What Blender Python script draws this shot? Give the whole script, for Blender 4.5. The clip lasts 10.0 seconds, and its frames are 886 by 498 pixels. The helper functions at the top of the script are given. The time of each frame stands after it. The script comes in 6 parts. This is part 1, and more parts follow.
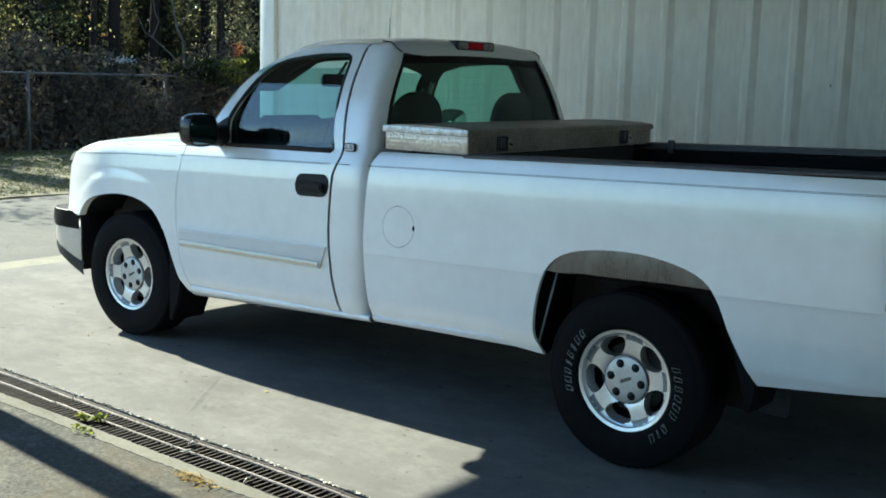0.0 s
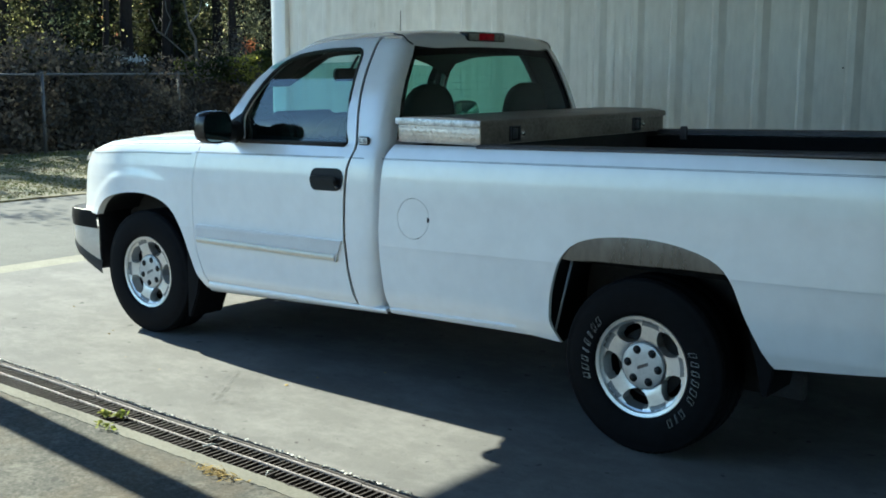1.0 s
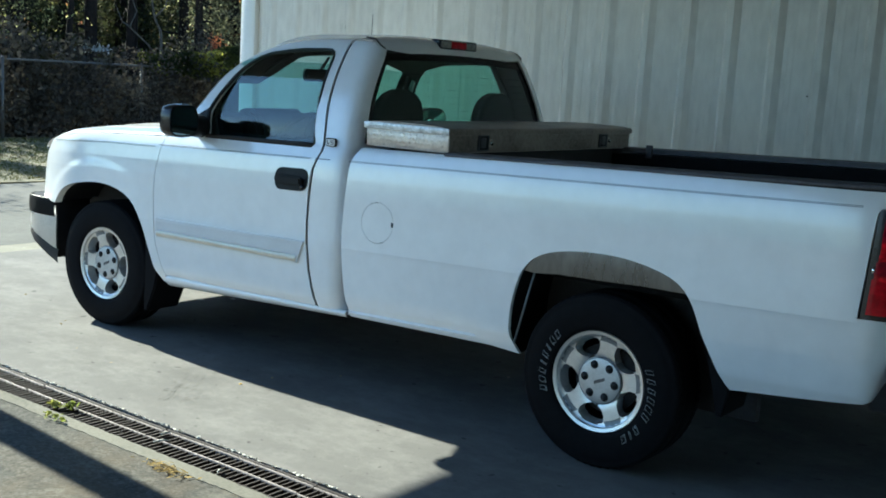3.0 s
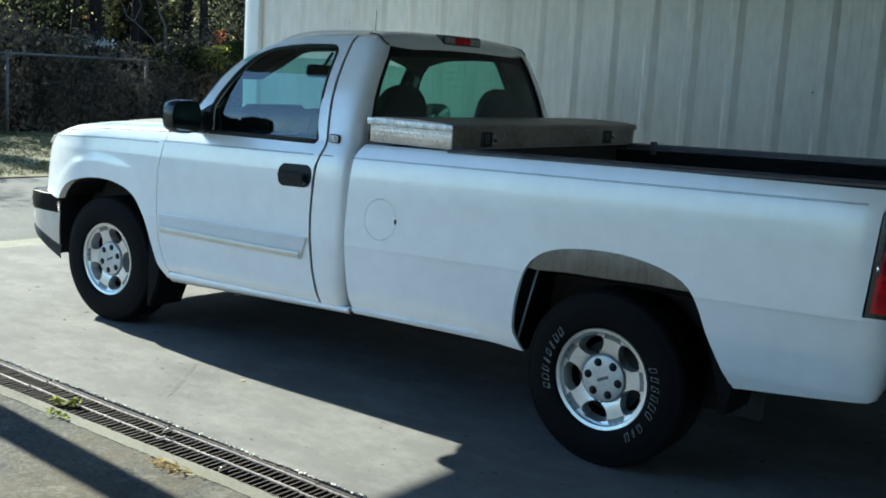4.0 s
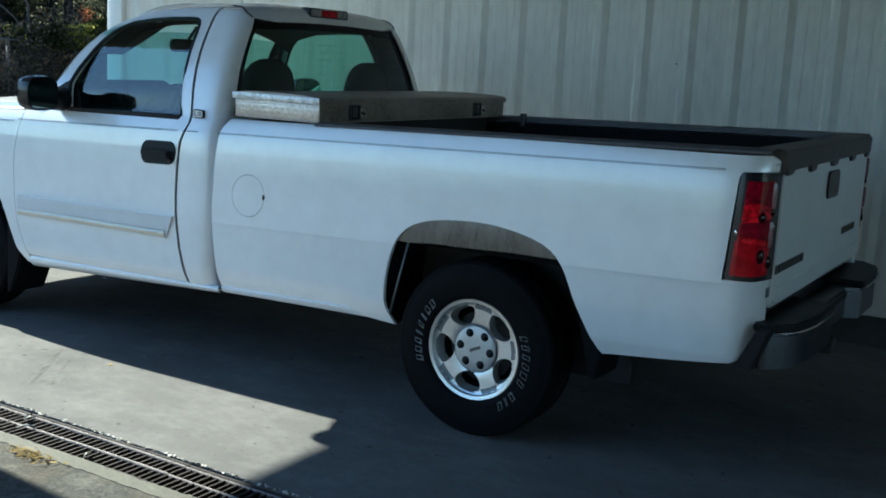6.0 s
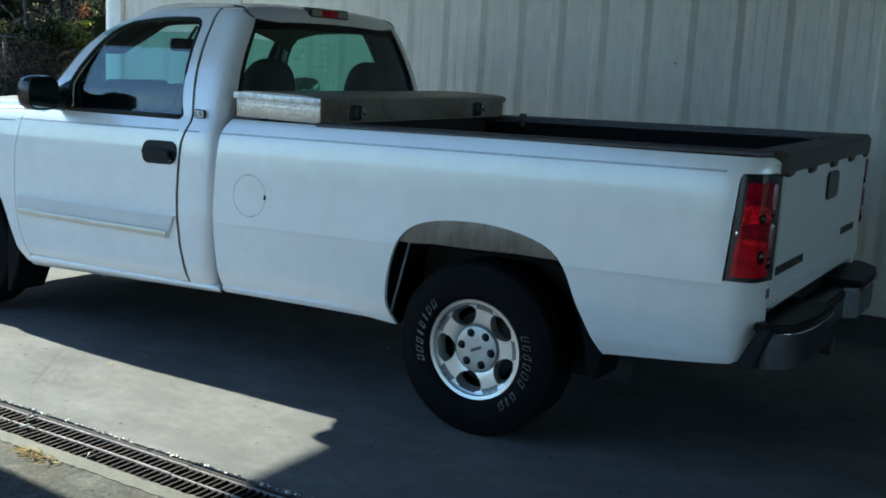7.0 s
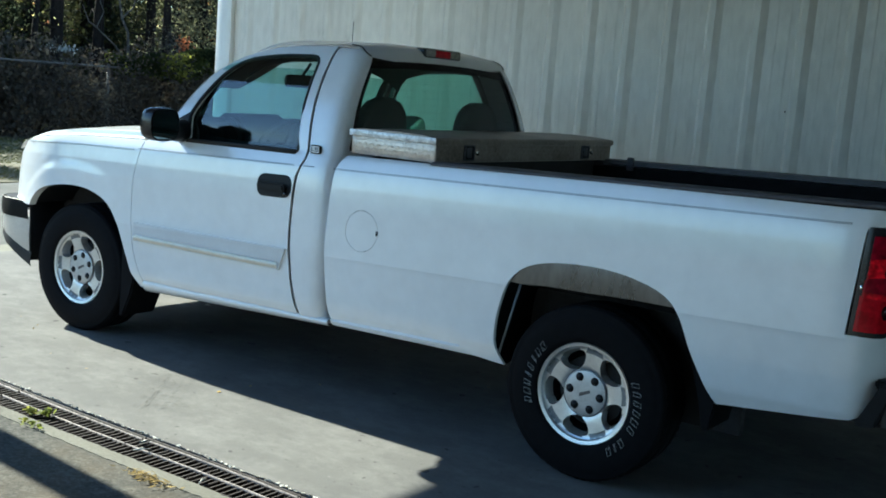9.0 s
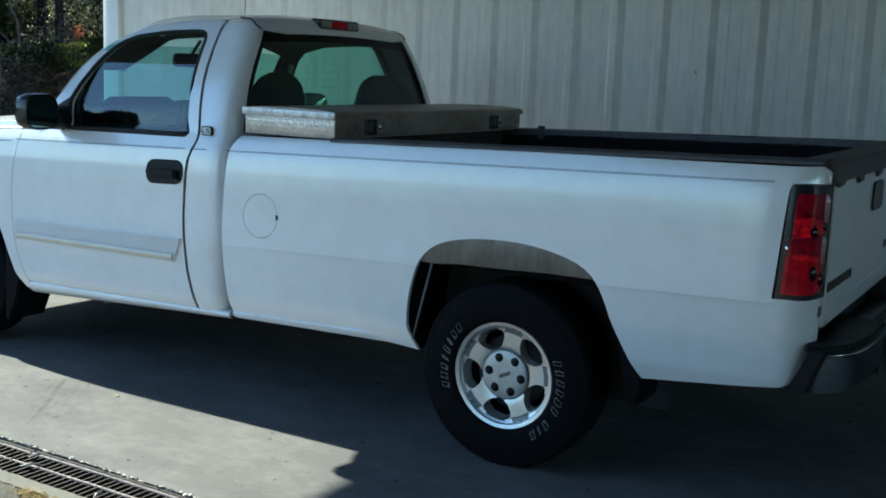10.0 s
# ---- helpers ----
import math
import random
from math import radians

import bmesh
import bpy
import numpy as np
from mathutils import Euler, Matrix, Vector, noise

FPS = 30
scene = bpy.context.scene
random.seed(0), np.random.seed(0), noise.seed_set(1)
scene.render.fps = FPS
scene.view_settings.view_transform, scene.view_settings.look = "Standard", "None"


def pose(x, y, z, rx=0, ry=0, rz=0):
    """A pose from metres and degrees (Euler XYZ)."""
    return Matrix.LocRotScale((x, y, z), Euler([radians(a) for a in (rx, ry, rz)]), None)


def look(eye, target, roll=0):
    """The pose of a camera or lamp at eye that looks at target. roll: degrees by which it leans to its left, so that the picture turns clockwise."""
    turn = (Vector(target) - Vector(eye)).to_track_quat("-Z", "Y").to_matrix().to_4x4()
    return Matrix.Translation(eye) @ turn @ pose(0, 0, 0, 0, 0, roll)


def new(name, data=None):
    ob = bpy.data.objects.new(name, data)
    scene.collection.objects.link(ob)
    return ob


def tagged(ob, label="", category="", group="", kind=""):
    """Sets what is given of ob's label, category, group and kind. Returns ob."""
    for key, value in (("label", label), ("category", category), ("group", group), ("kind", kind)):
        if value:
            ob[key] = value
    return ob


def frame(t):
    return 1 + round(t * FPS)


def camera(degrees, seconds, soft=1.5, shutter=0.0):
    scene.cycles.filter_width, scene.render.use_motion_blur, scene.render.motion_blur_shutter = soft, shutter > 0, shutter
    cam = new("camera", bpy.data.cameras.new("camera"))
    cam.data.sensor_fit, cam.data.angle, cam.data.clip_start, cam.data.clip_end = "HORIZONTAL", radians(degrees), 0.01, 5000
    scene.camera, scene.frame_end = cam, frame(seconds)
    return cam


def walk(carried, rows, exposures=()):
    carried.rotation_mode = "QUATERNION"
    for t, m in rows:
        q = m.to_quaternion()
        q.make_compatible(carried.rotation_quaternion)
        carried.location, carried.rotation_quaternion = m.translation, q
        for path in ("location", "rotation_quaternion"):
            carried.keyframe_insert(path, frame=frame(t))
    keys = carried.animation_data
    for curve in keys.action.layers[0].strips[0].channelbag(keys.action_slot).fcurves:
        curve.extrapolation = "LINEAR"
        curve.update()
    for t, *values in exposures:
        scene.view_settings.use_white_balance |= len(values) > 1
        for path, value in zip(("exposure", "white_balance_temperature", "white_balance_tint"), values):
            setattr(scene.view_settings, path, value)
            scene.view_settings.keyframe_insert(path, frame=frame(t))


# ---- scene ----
cam = camera(43.4, 10.0, soft=1.8)
PATH = [
    (0, (2.145, -4.94, 1.605), (0.932, -3.38, 1.296), 1.6),
    (0.5, (2.157, -4.964, 1.601), (0.949, -3.402, 1.285), 1.2),
    (1, (2.167, -4.96, 1.606), (0.933, -3.42, 1.282), 0.2),
    (1.5, (2.186, -4.937, 1.595), (0.998, -3.363, 1.264), 0.3),
    (2, (2.179, -4.927, 1.615), (1.02, -3.324, 1.316), 0.9),
    (2.5, (2.157, -4.961, 1.609), (1.016, -3.343, 1.326), 2.5),
    (2.7, (2.148, -4.982, 1.596), (0.991, -3.377, 1.302), 2.9),
    (3.8, (2.121, -4.959, 1.6), (0.94, -3.377, 1.283), 4.0),
    (4, (2.131, -4.96, 1.605), (0.953, -3.375, 1.288), 3.5),
    (4.5, (2.144, -4.928, 1.585), (1.047, -3.29, 1.247), 3.2),
    (5, (2.142, -4.921, 1.595), (1.08, -3.261, 1.248), 4.0),
    (5.5, (2.164, -4.909, 1.577), (1.135, -3.23, 1.231), 2.8),
    (6, (2.165, -4.905, 1.578), (1.165, -3.207, 1.236), 3.1),
    (6.2, (2.161, -4.929, 1.588), (1.171, -3.226, 1.239), 3.1),
    (7.3, (2.149, -4.927, 1.596), (1.151, -3.229, 1.25), 3.3),
    (7.5, (2.143, -4.918, 1.595), (1.12, -3.231, 1.264), 3.3),
    (8, (2.098, -4.962, 1.62), (0.988, -3.325, 1.321), 3.4),
    (8.5, (2.073, -4.997, 1.625), (0.914, -3.391, 1.347), 4.0),
    (9, (2.037, -5.022, 1.599), (0.918, -3.39, 1.309), 4.6),
    (9.5, (1.973, -5.007, 1.578), (0.922, -3.338, 1.247), 4.0),
    (10, (1.922, -4.761, 1.557), (0.931, -3.053, 1.24), 2.3),
]
walk(cam, [(t, look(eye, target, roll)) for t, eye, target, roll in PATH], [(0, 2.08, 5920, -4), (0.6, 2.02, 5760, -4), (1, 1.99, 5700, -4), (2.5, 1.97, 5620, -3), (4.5, 1.95, 5570, -2.5), (6, 1.92, 5480, -2), (7.5, 1.92, 5520, -2), (8.5, 1.96, 5600, -2.5), (10, 1.88, 5510, -2)])

# ---- world, sun and sky ----
SUN_EL, SUN_SLOPE = radians(31.0), -0.10
world = bpy.data.worlds.new("sky_world")
scene.world = world
world.use_nodes = True
wn = world.node_tree.nodes
sky = wn.new("ShaderNodeTexSky")
sky.sky_type = "NISHITA"
sky.sun_disc = False
sky.sun_elevation = SUN_EL
sky.sun_rotation = radians(276)
sky.air_density, sky.dust_density, sky.ozone_density = 1.0, 0.05, 2.3
wn["Background"].inputs["Strength"].default_value = 0.084
world.node_tree.links.new(sky.outputs["Color"], wn["Background"].inputs["Color"])
sun_data = bpy.data.lights.new("sun", "SUN")
sun_data.energy, sun_data.angle, sun_data.color = 5.0, radians(0.53), (1.0, 0.90, 0.73)
sun = new("sun", sun_data)
sun.matrix_world = look((-40, 4, 25.5), (-40 + 10, 4 + 10 * SUN_SLOPE, 25.5 - 10 * math.tan(SUN_EL)))


# ---- materials ----
def material(name, base, rough=0.5, metal=0.0, vary=0.0, scale=8.0, fine=80.0, bump=0.0, second=None, coat=0.0,
             vary_rough=0.0, stretch=None, spec=0.5):
    """A surface with colour that drifts at two scales, fine relief and uneven gloss."""
    m = bpy.data.materials.new(name)
    m.use_nodes = True
    t, n = m.node_tree, m.node_tree.nodes
    b = n["Principled BSDF"]
    b.inputs["Base Color"].default_value = (*base, 1)
    b.inputs["Roughness"].default_value, b.inputs["Metallic"].default_value = rough, metal
    b.inputs["Specular IOR Level"].default_value = spec
    b.inputs["Coat Weight"].default_value, b.inputs["Coat Roughness"].default_value = coat, 0.03
    if vary or bump or vary_rough:
        co = n.new("ShaderNodeTexCoord")
        mp = n.new("ShaderNodeMapping")
        if stretch:
            mp.inputs["Scale"].default_value = stretch
        t.links.new(co.outputs["Object"], mp.inputs["Vector"])
        big, small = n.new("ShaderNodeTexNoise"), n.new("ShaderNodeTexNoise")
        for node, s, d in ((big, scale, 5), (small, fine, 3)):
            node.inputs["Scale"].default_value, node.inputs["Detail"].default_value = s, d
            t.links.new(mp.outputs["Vector"], node.inputs["Vector"])
        mix = n.new("ShaderNodeMix")
        mix.data_type = "FLOAT"
        mix.inputs[0].default_value = 0.4
        t.links.new(big.outputs["Fac"], mix.inputs[2])
        t.links.new(small.outputs["Fac"], mix.inputs[3])
        if vary:
            ramp = n.new("ShaderNodeValToRGB")
            lo = second or tuple(c * (1 - vary) for c in base)
            hi = tuple(min(1, c * (1 + vary * 0.6)) for c in base)
            ramp.color_ramp.elements[0].position, ramp.color_ramp.elements[0].color = 0.36, (*lo, 1)
            ramp.color_ramp.elements[1].position, ramp.color_ramp.elements[1].color = 0.62, (*hi, 1)
            t.links.new(mix.outputs[0], ramp.inputs["Fac"])
            t.links.new(ramp.outputs["Color"], b.inputs["Base Color"])
        if bump:
            bn = n.new("ShaderNodeBump")
            bn.inputs["Strength"].default_value, bn.inputs["Distance"].default_value = bump, 0.004
            t.links.new(small.outputs["Fac"], bn.inputs["Height"])
            t.links.new(bn.outputs["Normal"], b.inputs["Normal"])
        if vary_rough:
            mr = n.new("ShaderNodeMapRange")
            mr.inputs["To Min"].default_value, mr.inputs["To Max"].default_value = rough - vary_rough, rough + vary_rough
            t.links.new(mix.outputs[0], mr.inputs["Value"])
            t.links.new(mr.outputs["Result"], b.inputs["Roughness"])
    return m


def glass(name, tint, rough=0.0, gloss=1.0, base_gloss=0.15):
    """Thin tinted glass: lets light through, with gloss that rises at a slant."""
    m = bpy.data.materials.new(name)
    m.use_nodes = True
    t, n = m.node_tree, m.node_tree.nodes
    n.remove(n["Principled BSDF"])
    tr, gl, mx, fr, pw, ma = (n.new("ShaderNode" + k) for k in ("BsdfTransparent", "BsdfGlossy", "MixShader", "LayerWeight", "Math", "Math"))
    tr.inputs["Color"].default_value = (*tint, 1)
    gl.inputs["Roughness"].default_value = rough
    gl.inputs["Color"].default_value = (gloss, gloss, gloss, 1)
    fr.inputs["Blend"].default_value = 0.5
    pw.operation, ma.operation = "POWER", "MULTIPLY_ADD"
    pw.inputs[1].default_value = 4.0
    ma.inputs[1].default_value, ma.inputs[2].default_value = 0.85, base_gloss
    t.links.new(fr.outputs["Facing"], pw.inputs[0])
    t.links.new(pw.outputs[0], ma.inputs[0])
    t.links.new(ma.outputs[0], mx.inputs[0])
    t.links.new(tr.outputs[0], mx.inputs[1])
    t.links.new(gl.outputs[0], mx.inputs[2])
    t.links.new(mx.outputs[0], n["Material Output"].inputs["Surface"])
    return m


def leaf_material(name, colours, clump=0.9, spec=0.25, thin=0.55):
    """Thin leaves: each clump takes its own colour, and light shines through."""
    m = bpy.data.materials.new(name)
    m.use_nodes = True
    t, n = m.node_tree, m.node_tree.nodes
    b = n["Principled BSDF"]
    geo, ramp = n.new("ShaderNodeNewGeometry"), n.new("ShaderNodeValToRGB")
    ramp.color_ramp.interpolation = "CONSTANT"
    while len(ramp.color_ramp.elements) < len(colours):
        ramp.color_ramp.elements.new(0.5)
    for e, (p, c) in zip(ramp.color_ramp.elements, colours):
        e.position, e.color = p, (*c, 1)
    co, nz, mr, add = (n.new("ShaderNode" + k) for k in ("TexCoord", "TexNoise", "MapRange", "Math"))
    nz.inputs["Scale"].default_value, nz.inputs["Detail"].default_value = clump, 3
    t.links.new(co.outputs["Object"], nz.inputs["Vector"])
    for k, v in zip(("From Min", "From Max", "To Min", "To Max"), (0.34, 0.66, 0.0, 0.78)):
        mr.inputs[k].default_value = v
    t.links.new(nz.outputs["Fac"], mr.inputs["Value"])
    add.operation = "MULTIPLY_ADD"
    add.inputs[1].default_value = 0.22
    t.links.new(geo.outputs["Random Per Island"], add.inputs[0])
    t.links.new(mr.outputs["Result"], add.inputs[2])
    t.links.new(add.outputs[0], ramp.inputs["Fac"])
    t.links.new(ramp.outputs["Color"], b.inputs["Base Color"])
    b.inputs["Roughness"].default_value = 1.0 if spec < 0.2 else 0.75
    tl, mx = n.new("ShaderNodeBsdfTranslucent"), n.new("ShaderNodeMixShader")
    mx.inputs[0].default_value = thin
    b.inputs["Specular IOR Level"].default_value = spec
    t.links.new(ramp.outputs["Color"], tl.inputs["Color"])
    t.links.new(b.outputs[0], mx.inputs[1])
    t.links.new(tl.outputs[0], mx.inputs[2])
    t.links.new(mx.outputs[0], n["Material Output"].inputs["Surface"])
    return m


PAINT = material("white_car_paint", (0.86, 0.87, 0.872), 0.34, vary=0.05, scale=2.5, fine=14, coat=1.0, vary_rough=0.06)
PAINT.node_tree.nodes["Principled BSDF"].inputs["Coat IOR"].default_value = 1.9
PAINT.node_tree.nodes["Principled BSDF"].inputs["Coat Roughness"].default_value = 0.14
PAINT_TRIM = material("silver_trim", (0.70, 0.71, 0.72), 0.28, 0.05, vary=0.05, coat=0.5)
GOLD_TRIM = material("cream_trim_strip", (0.72, 0.655, 0.54), 0.3, 0.2, vary=0.08)
BLACK = material("black_plastic", (0.010, 0.0105, 0.012), 0.5, spec=0.22, vary=0.25, scale=20, bump=0.15, vary_rough=0.1)
BLACK_GLOSS = material("black_gloss_plastic", (0.012, 0.012, 0.014), 0.22, vary=0.2, scale=6)
RAIL = material("worn_black_rail", (0.075, 0.067, 0.070), 0.55, spec=0.5, vary=0.35, scale=14, bump=0.25, vary_rough=0.15)
LINER = material("black_bed_liner", (0.010, 0.010, 0.011), 0.8, spec=0.1, vary=0.3, scale=15, bump=0.4)
RUBBER = material("tyre_rubber", (0.006, 0.006, 0.007), 0.72, spec=0.09, vary=0.3, scale=25, fine=160, bump=0.2, vary_rough=0.1)
LETTER = material("white_tyre_lettering", (0.45, 0.45, 0.44), 0.7, vary=0.2, scale=40)
ALLOY = material("cast_alloy", (0.74, 0.74, 0.73), 0.36, 0.8, vary=0.1, scale=18, fine=90, bump=0.05, vary_rough=0.1)
ALLOY_CAP = material("satin_alloy_cap", (0.56, 0.56, 0.555), 0.5, 0.75, vary=0.14, scale=22, fine=120, bump=0.08, vary_rough=0.1)
# Barrel behind the wheel windows: the recess's shade is in its dark colour.
ALLOY_DARK = material("dark_shaded_barrel", (0.045, 0.045, 0.048), 0.55, 0.6, vary=0.3, scale=12)
# Grey metal; on the spoke ends it paints the shade of a pocket.
POCKET = material("grey_metal_pocket_shade", (0.20, 0.21, 0.22), 0.5, 0.5, vary=0.2, scale=30)
CHROME_DARK = material("dulled_dark_chrome", (0.13, 0.135, 0.15), 0.36, 1.0, vary=0.2, scale=9, vary_rough=0.08)
CHROME_SOFT = material("weathered_chrome", (0.88, 0.88, 0.88), 0.40, 1.0, vary=0.08, scale=9, vary_rough=0.06)
CHROME = material("chrome", (0.80, 0.80, 0.80), 0.09, 1.0, vary=0.06, scale=9, vary_rough=0.05)
STEEL_ARCH = material("brushed_wheel_arch_trim", (0.15, 0.155, 0.160), 0.28, 1.0, vary=0.22, scale=4, fine=18, vary_rough=0.05, stretch=(2.4, 1, 0.8))
UNDER = material("underbody_metal", (0.03, 0.028, 0.027), 0.8, vary=0.4, scale=9, bump=0.3)
# The tan cast of reflected sunlit ground is put into this metal's colour.
DIAMOND = material("warm_lit_aluminium", (0.66, 0.575, 0.495), 0.40, 0.9, vary=0.2, scale=9, fine=70, bump=0.1, vary_rough=0.1)
# Dusty tone for the lid; on the rear plate it carries painted shade.
DIAMOND_DUSTY_SHADED = material("dusty_shaded_aluminium", (0.33, 0.285, 0.245), 0.45, 0.55, vary=0.4, scale=5, fine=60, bump=0.2, vary_rough=0.1)
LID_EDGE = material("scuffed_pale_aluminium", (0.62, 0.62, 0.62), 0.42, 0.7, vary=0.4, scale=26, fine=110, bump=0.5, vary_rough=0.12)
GLASS = glass("tinted_car_glass", (0.53, 0.76, 0.73), base_gloss=0.072)
GLASS_REAR = glass("green_rear_glass", (0.48, 0.76, 0.62), base_gloss=0.03)
# The mirror's dull green reflection is put into its tint.
MIRROR = material("mirror_glass", (0.50, 0.60, 0.54), 0.02, 1.0)
RED = material("red_lamp_lens", (0.52, 0.003, 0.012), 0.12, vary=0.4, scale=14, fine=60, spec=0.25)
RED_BRIGHT = material("bright_red_reflector", (0.70, 0.004, 0.014), 0.12, vary=0.8, scale=22, fine=70, spec=0.3)
RED_DARK = material("wine_red_lamp_lens", (0.24, 0.002, 0.014), 0.10, vary=0.6, scale=14, fine=50, spec=0.25)
LAMP_SHADE = material("dark_lamp_bowl", (0.022, 0.002, 0.004), 0.2, vary=0.3, scale=30, spec=0.3)
FACET = material("pink_lamp_facet", (0.30, 0.16, 0.19), 0.1, vary=0.3, scale=30, coat=0.3)
SMOKY = material("smoky_lamp_lens", (0.27, 0.24, 0.22), 0.15, vary=0.4, scale=40, fine=120, coat=0.6)
CLEAR = material("clear_lamp_lens", (0.55, 0.53, 0.52), 0.1, vary=0.25, scale=30, coat=1.0)
# Dark cab cloth and plastic, lowered to near black for the cab's dimness.
SEAT = material("dimmed_dark_cab_cloth", (0.011, 0.011, 0.012), 0.9, vary=0.25, scale=30, fine=300, bump=0.3)
DASH = material("dimmed_dark_cab_plastic", (0.007, 0.007, 0.008), 0.75, spec=0.15, vary=0.2, scale=20, bump=0.2)
STRIPE = material("dark_grey_pinstripe", (0.10, 0.11, 0.13), 0.5, vary=0.2)
SEAM = material("black_rubber_seal", (0.01, 0.01, 0.01), 0.7, vary=0.2)
WALL = material("white_painted_steel_sheet", (0.635, 0.625, 0.58), 0.30, vary=0.10, scale=1.2, fine=20, vary_rough=0.08,
                stretch=(1, 1, 0.35), second=(0.53, 0.52, 0.485))
WALL_TRIM = material("white_corner_trim", (0.74, 0.76, 0.75), 0.4, vary=0.06, scale=3)
ROOF_SHEET = material("galvanised_roof_sheet", (0.085, 0.085, 0.088), 0.5, 0.3, vary=0.2, scale=2)
POST = material("painted_steel_post", (0.45, 0.45, 0.43), 0.5, vary=0.2, scale=6)
def layered_ground(name, base, dark, pale, crack, stone=0.0, scuff=0.0):
    """A worn floor: broad cloudy patches, long rubbed streaks, fine grit, dark spots, pale scuffs and hairline cracks."""
    m = material(name, base, 0.9, spec=0.12)
    t, n = m.node_tree, m.node_tree.nodes
    b = n["Principled BSDF"]
    co = n.new("ShaderNodeTexCoord")

    def tex(scale, detail, stretch=(1, 1, 1), rough=0.6):
        mp, nz = n.new("ShaderNodeMapping"), n.new("ShaderNodeTexNoise")
        mp.inputs["Scale"].default_value = stretch
        nz.inputs["Scale"].default_value, nz.inputs["Detail"].default_value, nz.inputs["Roughness"].default_value = scale, detail, rough
        t.links.new(co.outputs["Object"], mp.inputs["Vector"])
        t.links.new(mp.outputs["Vector"], nz.inputs["Vector"])
        return nz.outputs["Fac"]

    def step(src, lo, hi, a, c):
        mr = n.new("ShaderNodeMapRange")
        for k, v in zip(("From Min", "From Max", "To Min", "To Max"), (lo, hi, a, c)):
            mr.inputs[k].default_value = v
        t.links.new(src, mr.inputs["Value"])
        return mr.outputs["Result"]

    def blend(fac, ca, cb):
        mx = n.new("ShaderNodeMix")
        mx.data_type = "RGBA"
        t.links.new(fac, mx.inputs[0])
        for sock, c in ((mx.inputs[6], ca), (mx.inputs[7], cb)):
            if isinstance(c, tuple):
                sock.default_value = (*c, 1)
            else:
                t.links.new(c, sock)
        return mx.outputs[2]
    col = blend(step(tex(0.7, 6), 0.35, 0.68, 0, 1), dark, base)
    col = blend(step(tex(2.9, 8, (0.75, 1.15, 1), 0.78), 0.45, 0.72, 0, 0.7), col, pale)
    col = blend(step(tex(5.5, 7, (1, 0.6, 1), 0.8), 0.52, 0.72, 0, 0.32), col, tuple(c * 0.68 for c in base))
    col = blend(step(tex(13, 6, (1, 0.8, 1), 0.8), 0.50, 0.70, 0, 0.30), col, tuple(c * 0.80 for c in dark))
    grit = tex(150 if not stone else 75 - 35 * stone, 4, (1, 1, 1), 0.8)
    col = blend(step(grit, 0.36, 0.66, 0.30 + stone * 0.42, 0), col, tuple(c * 0.45 for c in dark))
    spots = tex(24, 2)
    col = blend(step(spots, 0.68, 0.74, 0, 0.6), col, tuple(c * 0.5 for c in dark))
    if scuff:
        dash = tex(4.6, 6, (0.55, 1.35, 1), 0.82)
        col = blend(step(dash, 0.66, 0.74, 0, scuff), col, tuple(min(1, c * 1.22) for c in pale))
        rub = tex(4.2, 4, (1.5, 0.45, 1), 0.75)
        col = blend(step(rub, 0.61, 0.72, 0, 0.45 * scuff), col, tuple(c * 0.75 for c in dark))
        drip = tex(11, 2, (1, 1, 1), 0.5)
        col = blend(step(drip, 0.70, 0.73, 0, 0.75), col, tuple(c * 0.42 for c in dark))
    if stone > 0.9:
        chip = n.new("ShaderNodeTexVoronoi")
        chip.inputs["Scale"].default_value = 95
        t.links.new(co.outputs["Object"], chip.inputs["Vector"])
        sep = n.new("ShaderNodeSeparateColor")
        t.links.new(chip.outputs["Color"], sep.inputs[0])
        col = blend(step(tex(1.7, 5), 0.44, 0.66, 0, 0.75), col, (0.110, 0.086, 0.058))
        col = blend(step(tex(6.5, 6, (1, 1, 1), 0.75), 0.52, 0.66, 0, 0.6), col, tuple(c * 1.05 for c in pale))
        col = blend(step(tex(9.0, 6, (1, 1, 1), 0.75), 0.55, 0.68, 0, 0.6), col, tuple(c * 0.62 for c in dark))
        col = blend(step(sep.outputs[0], 0.55, 1.0, 0, 0.22), col, tuple(c * 1.2 for c in pale))
        col = blend(step(sep.outputs[1], 0.6, 1.0, 0, 0.28), col, tuple(c * 0.45 for c in dark))
    if crack:
        vo, dv = n.new("ShaderNodeTexVoronoi"), n.new("ShaderNodeMix")
        vo.feature = "DISTANCE_TO_EDGE"
        vo.inputs["Scale"].default_value = crack
        wob = n.new("ShaderNodeTexNoise")
        wob.inputs["Scale"].default_value, wob.inputs["Detail"].default_value = 2.2, 6
        t.links.new(co.outputs["Object"], wob.inputs["Vector"])
        dv.data_type = "VECTOR"
        dv.inputs[0].default_value = 0.22
        t.links.new(co.outputs["Object"], dv.inputs[4])
        t.links.new(wob.outputs["Color"], dv.inputs[5])
        t.links.new(dv.outputs[1], vo.inputs["Vector"])
        col = blend(step(vo.outputs["Distance"], 0.0, 0.0022, 0.28, 0), col, tuple(c * 0.35 for c in dark))
    t.links.new(col, b.inputs["Base Color"])
    bn = n.new("ShaderNodeBump")
    bn.inputs["Strength"].default_value, bn.inputs["Distance"].default_value = 0.35 + stone * 0.3, 0.004 + 0.004 * stone
    t.links.new(grit, bn.inputs["Height"])
    t.links.new(bn.outputs["Normal"], b.inputs["Normal"])
    return m


